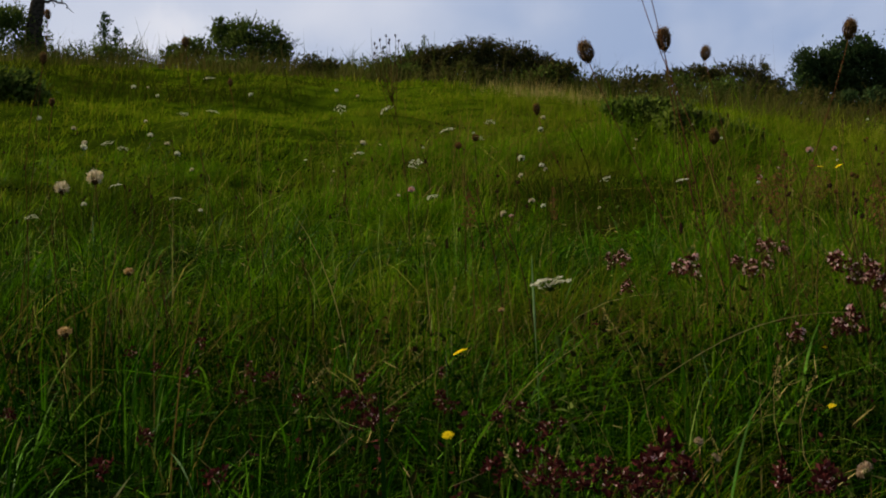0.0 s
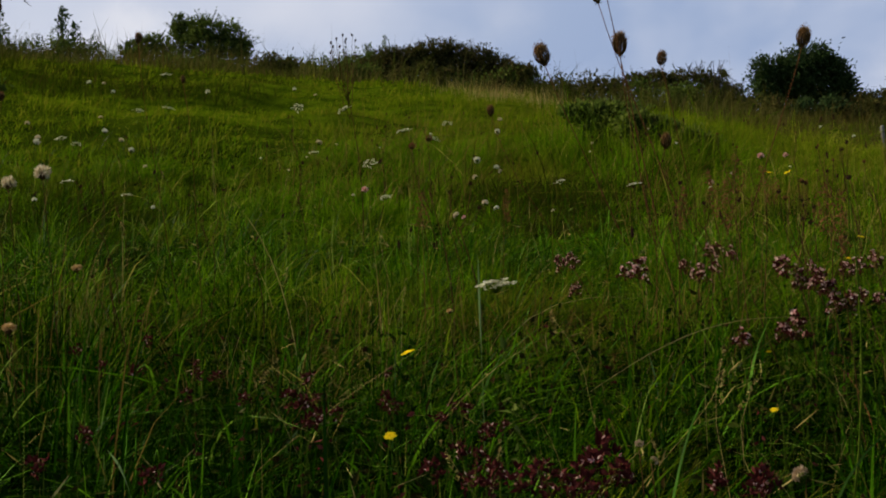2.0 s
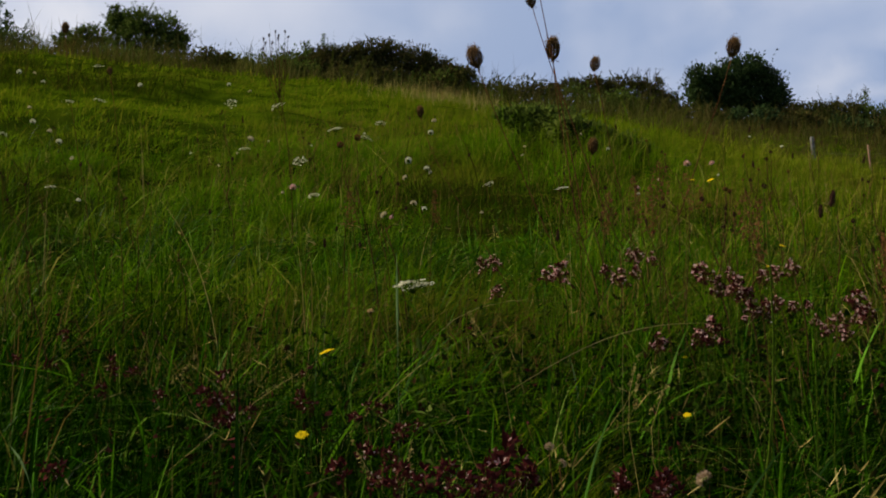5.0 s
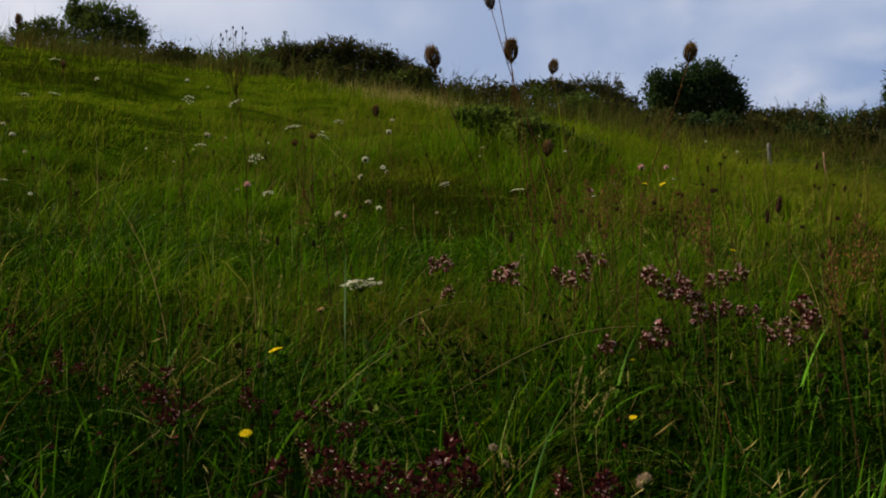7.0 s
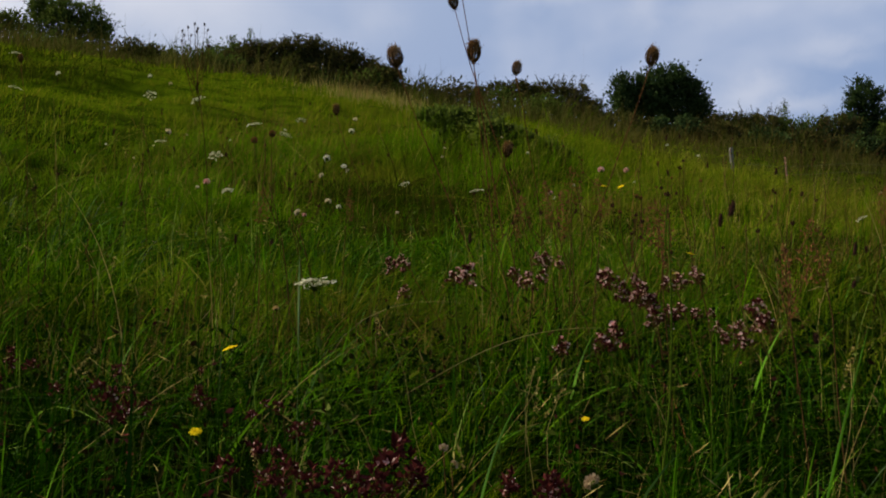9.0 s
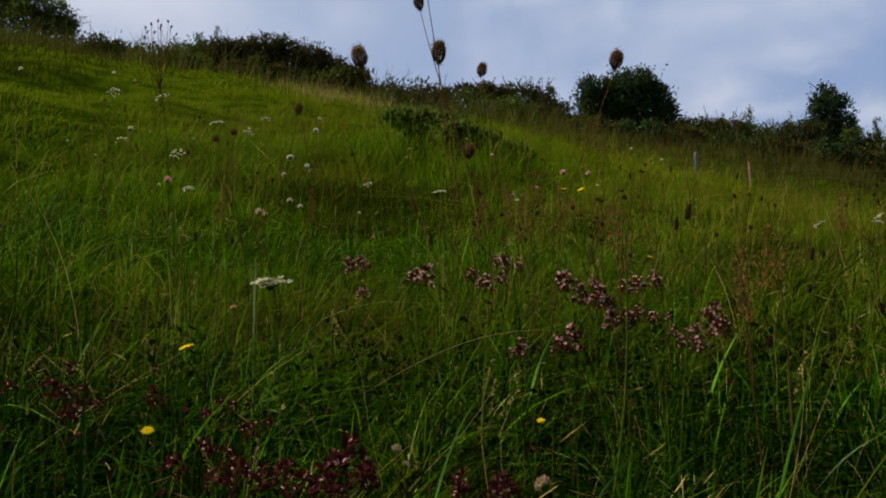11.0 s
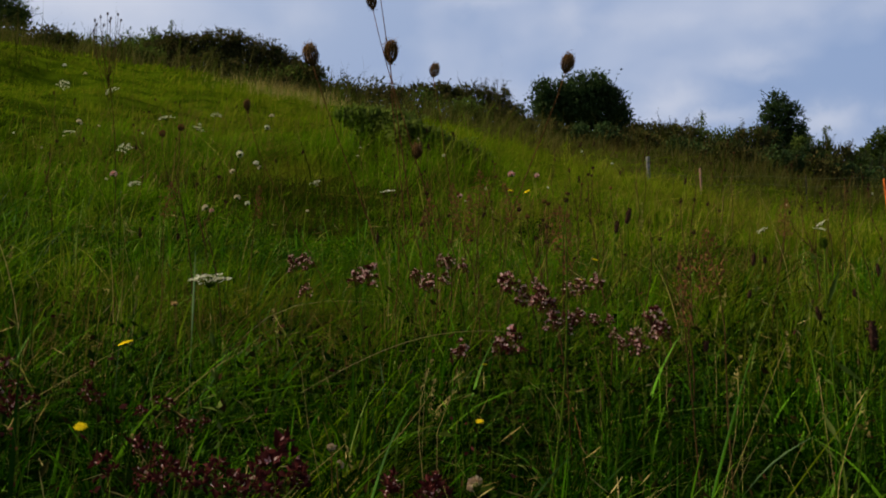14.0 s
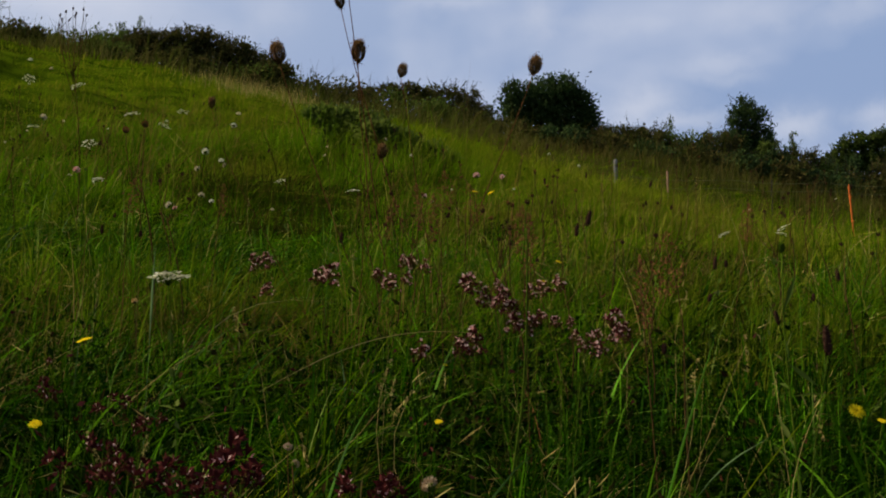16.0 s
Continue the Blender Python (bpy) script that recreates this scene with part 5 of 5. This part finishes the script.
lobed("tree", "broad olive-green tree at the end of the hedge", "tree", [(424, 99, 11, 5), (439, 103, 15, 9), (459, 107, 17, 10), (479, 104, 16, 10), (430, 91, 18, 7), (461, 91, 26, 8), (429, 85, 22, 7), (459, 86, 26, 8)], 42, LEAF_OLIVE, 0.10, 9000, 16, BROW, 40, trunk=0.12, reach=0.04)
lobed("undergrowth", "brown-green undergrowth below the hedge", "bush", [(88, 109, 13, 5), (104, 108, 16, 6), (122, 105, 16, 6), (141, 103, 12, 5), (121, 101, 26, 4)], 34, LEAF_BROWN, 0.06, 4200, 29, "undergrowth", 40, trunk=0.03, reach=0.04)
for k in range(12):
    u = 0.20 + 0.021 * k
    shrub("scrub", "mixed green and brown scrub filling the hedge line", "bush", u, u + 0.04, 0.108 - 0.0012 * k + 0.006 * (k % 3), 36.2, (LEAF_GREEN, LEAF_BROWN, LEAF_DARK)[(k * 2) % 3], 0.07, 1500, 230 + k, "bank", BROW, 50)
for k in range(9):
    u = 0.125 + 0.037 * k
    shrub("undergrowth", "dark undergrowth at the foot of the hedge", "bush", u, u + 0.055, 0.109 - 0.0030 * k, 31.0, LEAF_DARK if k % 2 else LEAF_BROWN, 0.08, 1900, 30 + k, "bank", "undergrowth", 12)
for k in range(7):
    u = -0.34 + 0.062 * k
    shrub("undergrowth", "dark undergrowth at the foot of the hedge", "bush", u, u + 0.075, 0.168 - 0.0062 * k, 31.5, LEAF_BROWN if k % 2 else LEAF_GREEN, 0.07, 1500, 50 + k, "bank", "undergrowth", 16)
lobed("nettle_patch", "leafy green mound of nettles on the slope", "bush", [(7, 103, 11, 4), (21, 99, 14, 6), (37, 97, 14, 7), (29, 87, 20, 6)], 8.6, NETTLE, 0.036, 3000, 70, "leafy patches", 60, trunk=0.01, reach=0.06, loose=0.34)
lobed("nettle_patch", "leafy green mound of nettles on the slope", "bush", [(52, 90, 13, 6), (66, 85, 14, 6), (60, 79, 18, 4)], 8.3, NETTLE, 0.036, 2400, 75, "leafy patches", 50, trunk=0.01, reach=0.06, loose=0.34)
lobed("nettle_patch", "low dark leafy end of the nettle mound", "bush", [(79, 82, 12, 4), (94, 78, 11, 4), (106, 74, 9, 3)], 8.3, NETTLE, 0.034, 1500, 71, "leafy patches", 30, trunk=0.01, reach=0.05, loose=0.34)
shrub("bush", "dark low bush on the terraced slope", "bush", -0.545, -0.455, 0.176, 10.5, LEAF_GREEN, 0.045, 3600, 72, "bank", "leafy patches", 16, trunk=0.02)
shrub("bush", "green bush beside the bare tree", "bush", -0.530, -0.450, 0.222, 31, LEAF_GREEN, 0.08, 3000, 73, group=BROW, shoots=24)
shrub("scrub", "low weedy scrub beside the bare tree", "bush", -0.450, -0.365, 0.187, 32, LEAF_GREEN, 0.06, 1500, 74, "bank", BROW, 60)


shrub("sapling", "slender upright sapling on the brow", "tree", -0.405, -0.389, 0.212, 32, LEAF_DARK, 0.07, 260, 80, "cone", "saplings", 10, trunk=0.02, clumps=16)
shrub("sapling", "small slender sapling on the brow", "tree", -0.394, -0.380, 0.198, 32.2, LEAF_DARK, 0.07, 150, 81, "cone", "saplings", 8, trunk=0.02, clumps=12)
shrub("sapling", "feathery thin sapling on the brow", "tree", -0.143, -0.129, 0.173, 33, LEAF_GREEN, 0.05, 170, 82, "cone", "saplings", 12, trunk=0.015, clumps=14)
shrub("sapling", "feathery thin sapling on the brow", "tree", -0.157, -0.142, 0.167, 33, LEAF_GREEN, 0.05, 170, 83, "cone", "saplings", 12, trunk=0.015, clumps=14)
shrub("sapling", "thin bare-tipped sapling in the hedge", "tree", 0.276, 0.290, 0.120, 36, LEAF_GREEN, 0.06, 160, 84, "cone", "saplings", 14, trunk=0.015, clumps=14)
shrub("sapling", "thin bare-tipped sapling in the hedge", "tree", 0.378, 0.392, 0.115, 36, LEAF_GREEN, 0.06, 160, 85, "cone", "saplings", 14, trunk=0.015, clumps=14)
shrub("sapling", "twiggy half-bare sapling in the hedge", "tree", 0.108, 0.134, 0.134, 36.5, LEAF_BROWN, 0.045, 300, 86, "bank", "saplings", 50, trunk=0.015, clumps=20)


for k in range(7):
    u = -0.446 + 0.0115 * k
    shrub("sapling", "slender weedy sapling beside the bare tree", "tree", u, u + 0.012, 0.181 + 0.014 * ((k * 5) % 4) / 3, 32.5, LEAF_GREEN if k % 2 else LEAF_DARK, 0.05, 60, 180 + k, "cone", "saplings", 12, trunk=0.015, clumps=12)


def bare_tree(u, d, reach):
    """An old trunk with broken bare limbs."""
    r = np.random.default_rng(77)
    base = spot(u * d, d, -0.1)
    thing = tagged(new("bare_tree"), "old bare tree trunk with a few broken limbs", "tree")
    thing.location = base
    s = Soup()
    s.tube([(0, 0, 0), (0.0, 0, 0.6), (-0.03, 0, 1.2), (0.05, 0, 1.7), (0.14, 0, 2.2), (0.2, 0, 3.2)], np.array([0.27, 0.21, 0.19, 0.19, 0.15, 0.10]), 10)
    part("trunk", shade_smooth(s.mesh("trunk", BARK)), thing)
    for p, q, w in (((0.1, 0, 1.90), (0.74, 0, 1.82), 0.055), ((0.74, 0, 1.82), (0.86, 0, 1.66), 0.024), ((0.86, 0, 1.66), (1.02, 0, 1.5), 0.016), ((0.70, 0, 1.82), (0.80, 0, 2.1), 0.02), ((0.45, 0, 1.86), (0.5, 0.1, 1.75), 0.02), ((0.15, 0, 2.5), (-0.8, 0.2, 3.2), 0.06), ((0.2, 0, 3.1), (0.7, 0, 4.0), 0.06)):
        s = Soup()
        p, q = np.array(p), np.array(q)
        u_ = np.linspace(0, 1, 6)[:, None]
        s.tube(p + (q - p) * u_ + np.sin(u_ * np.pi) * [0, 0, 0.04] + r.normal(0, 0.02, (6, 3)), np.linspace(w, w * 0.4, 6), 5)
        part("limb", s.mesh("limb", BARK), thing)


bare_tree(-0.457, 31, 3.0)


# ---- fence across the lower right of the hill ----
def fence_post(name, label, u, d, v, width, material, lean, flat=False):
    top = SLOPE @ Vector((u * d, d, v * d))
    along = Vector((math.sin(radians(lean)), 0, math.cos(radians(lean))))
    high = 0.5
    while high < 3.5:
        low = SLOPE.inverted() @ (top - along * high)
        if low.z < float(land(low.x, low.y)) - 0.15:
            break
        high += 0.02
    base = top - along * high
    thing = tagged(new(name), label, "fence post", "fence posts")
    thing.location = base
    thing.rotation_euler = (0, radians(lean), 0)
    s = Soup()
    s.tube([(0, 0, 0), (0, 0, high * 0.5), (0, 0, high - 0.02), (0, 0, high)], width * np.array([0.5, 0.5, 0.48, 0.4]), 8 if not flat else 4)
    part("shaft", s.mesh("shaft", material), thing)
    if flat:
        for z in (0.35, 0.6, 0.85):
            c = Soup()
            c.tube([(0, -0.03, high * z), (0, -0.03, high * z + 0.03)], [0.012, 0.012], 5)
            part("clip", c.mesh("clip", material), thing)
    return thing


FENCE_D = 18.0
fence_post("fence_post", "weathered grey wooden fence post", 0.2390, FENCE_D, 0.0805, 0.06, POST_WOOD, 0)
fence_post("fence_post", "thin faded pink plastic fence post", 0.2813, FENCE_D, 0.0735, 0.03, PALE_PINK, -1, True)
fence_post("fence_post", "dull slender wooden fence post", 0.3674, FENCE_D, 0.0705, 0.018, BARK, 1)
fence_post("fence_post", "bright orange plastic electric-fence post", 0.4315, FENCE_D, 0.0706, 0.03, ORANGE, -3.5, True)
tape = tagged(new("fence_tape"), "thin pale electric-fence tape strung between posts", "fence")
tape.location = spot(0.36 * FENCE_D, FENCE_D, 0)
for v0 in (0.0675, 0.061):
    s = Soup()
    us = np.linspace(0.25, 0.56, 26)
    pts = [SLOPE @ Vector((u * FENCE_D, FENCE_D - 0.03, (v0 + 0.004 * (u - 0.25) / 0.2 - 0.002 * math.sin(math.pi * ((u - 0.25) / 0.08 % 1))) * FENCE_D)) - tape.location for u in us]
    s.tube([tuple(p) for p in pts], 0.0035, 4)
    part("strand", s.mesh("strand", TAPE), tape)

# ---- thin weeds on the skyline ----
r = np.random.default_rng(31)
n = 900
y = r.uniform(29, 37, n)
x = r.uniform(-0.5, 0.5, n) * y
blades(r, x, y, np.minimum(r.gamma(5, 0.075, n), 0.5), r.uniform(0.012, 0.022, n), np.abs(r.normal(0.2, 0.2, n)), 4, LEAF_GREEN, "tall_weeds", "tall thin weeds and grasses on the brow")


# ---- taller weeds among the grass ----
def branched(name, label, x, y, foot_lean, fork, tips, head, material, size, seed):
    """A weed whose stem forks below several heads; fork and tips are heights over the ground and offsets along the hillside."""
    r = np.random.default_rng(seed)
    foot = spot(x + foot_lean, y, -0.01)
    thing = tagged(new(name), label, "wildflower", "tall weeds")
    thing.location = foot
    joint = SLOPE @ Vector((x, y, float(land(x, y)) + fork)) - foot
    s = Soup()
    u = np.linspace(0, 1, 7)[:, None]
    s.tube(np.array(joint) * u + np.sin(u * np.pi) * [0.02, 0, 0], np.linspace(0.0022, 0.0013, 7), 5)
    part("stem", s.mesh("stem", material), thing)
    for dx, z in tips:
        tip = SLOPE @ Vector((x + dx, y + r.normal(0, 0.03), float(land(x, y)) + z)) - foot
        s = Soup()
        low = np.array(joint) * r.uniform(0.82, 1.0)
        s.tube(low + (np.array(tip) - low) * u + np.sin(u * np.pi) * [0.25 * dx, 0, 0], np.linspace(0.0012, 0.0007, 7), 4)
        part("branch", s.mesh("branch", material), thing)
        ob = add_head(head, thing)
        ob.location, ob.scale = tip, (size, size, size)
        ob.rotation_euler = (r.normal(0, 0.3), r.normal(0, 0.3), r.uniform(0, 6))
    return thing


KNOB = ball_head(40, 0.02, DARK_SEED, 0.9, 0.55)
BROWN_KNOB = ball_head(45, 0.024, RUST, 0.9, 0.5, STEM_BROWN)
branched("knapweed", "tall dead knapweed with several dark seed heads", -0.79, 4.5, 0.03, 0.62, [(-0.026, 0.797), (-0.030, 0.782), (-0.006, 0.813), (0.016, 0.825), (0.000, 0.801), (0.030, 0.801), (-0.053, 0.791), (-0.063, 0.762), (0.040, 0.740), (0.020, 0.714), (-0.043, 0.774), (0.008, 0.782)], spike_head(41, 0.010, 0.020, DARK_SEED), STEM_BROWN, 0.58, 41)
branched("knapweed", "dark-topped dead knapweed stalk", 0.349, 1.81, -0.03, 0.5, [(0.0, 0.535)], KNOB, STEM_GREEN, 0.42, 42)
branched("knapweed", "dark knapweed heads over the grass", -0.30, 3.1, 0.05, 0.36, [(-0.02, 0.44), (0.03, 0.46), (0.05, 0.40)], KNOB, STEM_BROWN, 0.55, 43)
branched("knapweed", "dark knapweed heads over the grass", -0.38, 3.2, 0.05, 0.45, [(0.0, 0.57), (-0.04, 0.55)], BROWN_KNOB, STEM_BROWN, 0.85, 44)
for k in range(26):
    q = np.random.default_rng(900 + k)
    y = float(q.uniform(2.6, 6.5))
    x = float(q.uniform(-0.42, 0.46) * y)
    branched("knapweed", "dark knapweed heads over the grass", x, y, float(q.normal(0, 0.05)), 0.30, [(float(q.normal(0, 0.04)), float(q.uniform(0.33, 0.44))) for _ in range(int(q.integers(1, 4)))], KNOB, STEM_BROWN, float(q.uniform(0.35, 0.6)), 950 + k)


for k in range(36):
    q = np.random.default_rng(3000 + k)
    y = float(q.uniform(2.5, 6.0))
    x = float(q.uniform(0.04, 0.50) * y)
    branched("knapweed", "dark knapweed heads over the grass", x, y, float(q.normal(0, 0.04)), 0.29, [(float(q.normal(0, 0.035)), float(q.uniform(0.32, 0.43))) for _ in range(int(q.integers(1, 4)))], BROWN_KNOB if k % 4 == 0 else KNOB, STEM_BROWN, float(q.uniform(0.35, 0.62)), 3100 + k)


def plume(seed, tall, wide, material, count, fine=1.0):
    """A loose spike of small dry scales, as on dead dock or seeding grass."""
    r, s = np.random.default_rng(seed), Soup()
    u = r.uniform(0, 1, count)
    a = r.uniform(0, 6.28, count)
    rad = wide * np.sin(np.pi * (0.15 + 0.8 * u)) * r.uniform(0.2, 1, count)
    s.leaves(np.stack([rad * np.cos(a), rad * np.sin(a), (u - 0.75) * tall], 1), r.uniform(0.006, 0.012, count) * fine, 0.004 * fine, r, 0.6)
    return {"scale": s.mesh("scale", material)}


DOCKS = [plume(50, 0.13, 0.02, RUST, 200, 0.8), plume(51, 0.10, 0.03, RUST, 190, 0.8)]
for k, (x, y, h) in enumerate(((0.271, 2.8, 0.48), (0.35, 3.0, 0.485), (0.418, 2.2, 0.48), (1.156, 3.2, 0.40), (0.569, 2.0, 0.43), (0.581, 1.9, 0.48), (-0.203, 3.6, 0.38), (-0.42, 3.4, 0.40), (0.315, 2.9, 0.44), (0.40, 2.9, 0.47), (0.23, 3.0, 0.42), (0.47, 2.6, 0.46))):
    plant("dock", "rust-brown dead dock stalk with dry seeds", "weed", "rusty docks", x, y, h, DOCKS[k % 2], R, 0.0014, STEM_BROWN, 0.02, (R.normal(0, 0.06), R.normal(0, 0.05)), 0.1, R.uniform(0.7, 1.0))
SEEDING = [plume(60, 0.06, 0.003, STRAW, 46, 0.5), plume(61, 0.05, 0.004, STRAW, 40, 0.5)]
for k in range(44):
    q = np.random.default_rng(1200 + k)
    y = float(q.uniform(1.3, 5.5))
    x = float(q.uniform(-0.45, 0.48) * y)
    plant("seeding_grass", "straw-coloured grass stalk with a seed plume", "grass", "seeding grasses", x, y, float(q.uniform(0.24, 0.36)), SEEDING[k % 2], q, 0.0005, STRAW, 0.05, (float(q.normal(0, 0.1)), float(q.normal(0, 0.1))), 0.4, float(q.uniform(0.7, 1.1)))
TAN = [ball_head(70, 0.024, FADED_TAN, 0.6, 0.4, STEM_GREEN)]
for x, y, h, s in ((0.176, 1.25, 0.262, 0.8), (0.036, 1.35, 0.26, 0.45), (0.029, 1.45, 0.255, 0.5)):
    plant("dead_flower", "withered tan flower head in the grass", "wildflower", "withered heads", x, y, h, TAN[0], R, 0.001, STEM_BROWN, 0.01, (0.01, 0.02), 0.5, s)
plant("thistle", "green thistle plant with long side leaves", "weed", "", 0.648, 1.6, 0.50, spike_head(71, 0.01, 0.014, STEM_GREEN), R, 0.0018, STEM_GREEN, 0.015, (0.03, 0.0), 0.1, 0.9, leaves=12, leaf_material=LEAF_GREEN, leaf_size=0.045, leaf_ratio=0.16)


def long_blade(foot, tip, sag, width, material, name, label, bare=0.0):
    """One arching blade or stalk from its foot to its tip; places as x, y and height over the ground."""
    a = spot(foot[0], foot[1], foot[2])
    b = spot(tip[0], tip[1], tip[2])
    u = np.linspace(0, 1, 13)[:, None]
    p = np.array(b - a) * u + np.sin(u * np.pi) * np.array([0, 0, sag])
    across = np.cross(np.array(b - a), [0.7, 0.8, 0.1])
    side = across / np.linalg.norm(across) * (0.5 * width) * np.minimum(1, 0.5 + 1.5 * u) * (1 - u ** 3) * (np.clip((u - bare) / 0.2, 0.1, 1) if bare else 1)
    v = np.concatenate([p - side, p + [0, -0.12 * width, 0.12 * width], p + side])
    loops = []
    for k in range(12):
        for o in (0, 13):
            loops += [o + k, o + k + 1, o + 14 + k, o + 13 + k]
    ob = new(name, shade_smooth(mesh_of(name, v, loops, np.full(24, 4), material)))
    ob.location = a
    tagged(ob, label, "grass", "single blades")


for foot, tip, sag, w, m, lab in (
        ((-0.011, 1.75, 0.263), (0.339, 1.95, 0.328), 0.035, 0.0013, STRAW, "long pale stalk leaning across the grass"),
        ((0.40, 1.25, 0.10), (0.69, 1.36, 0.39), 0.02, 0.0018, GRASS_HAY, "long seeding stalk leaning across the grass"),
        ((0.33, 1.17, 0.05), (0.52, 1.2, 0.325), 0.06, 0.0045, PALE_BLADE, "broad green blade arching over"),
        ((0.47, 1.5, 0.10), (0.60, 1.6, 0.40), 0.01, 0.0042, GRASS_NEAR, "broad green blade leaning upwards"),
        ((-0.45, 1.2, 0.10), (-0.52, 1.25, 0.30), 0.05, 0.011, PALE_BLADE, "broad pale blade bent at its tip"),
        ((-0.30, 2.2, 0.10), (-0.08, 2.3, 0.26), 0.02, 0.0013, STRAW, "bent straw stalk in the sward"),
        ((-0.62, 1.9, 0.05), (-0.25, 2.1, 0.30), 0.02, 0.0012, STRAW, "bent straw stalk in the sward"),
        ((0.05, 1.6, 0.02), (0.16, 1.75, 0.27), 0.05, 0.005, GRASS_NEAR, "broad green blade leaning upwards"),
        ((-0.160, 1.70, 0.12), (-0.152, 1.69, 0.470), 0.0, 0.010, PALE_BLADE, "tall green blade standing by the yarrow")):
    long_blade(foot, tip, sag, w, m, "grass_blade", lab, 0.6 if m is PALE_BLADE else 0.0)

# ---- dry grass before the thicket ----
r = np.random.default_rng(33)
n = 800
y = r.uniform(17, 25, n)
x = (-0.045 + r.normal(0, 0.028, n)) * y
blades(r, x, y, r.uniform(0.15, 0.42, n), r.uniform(0.004, 0.008, n), np.abs(r.normal(0.35, 0.3, n)), 3, STRAW, "dry_grass", "tan dry grass below the bramble thicket")
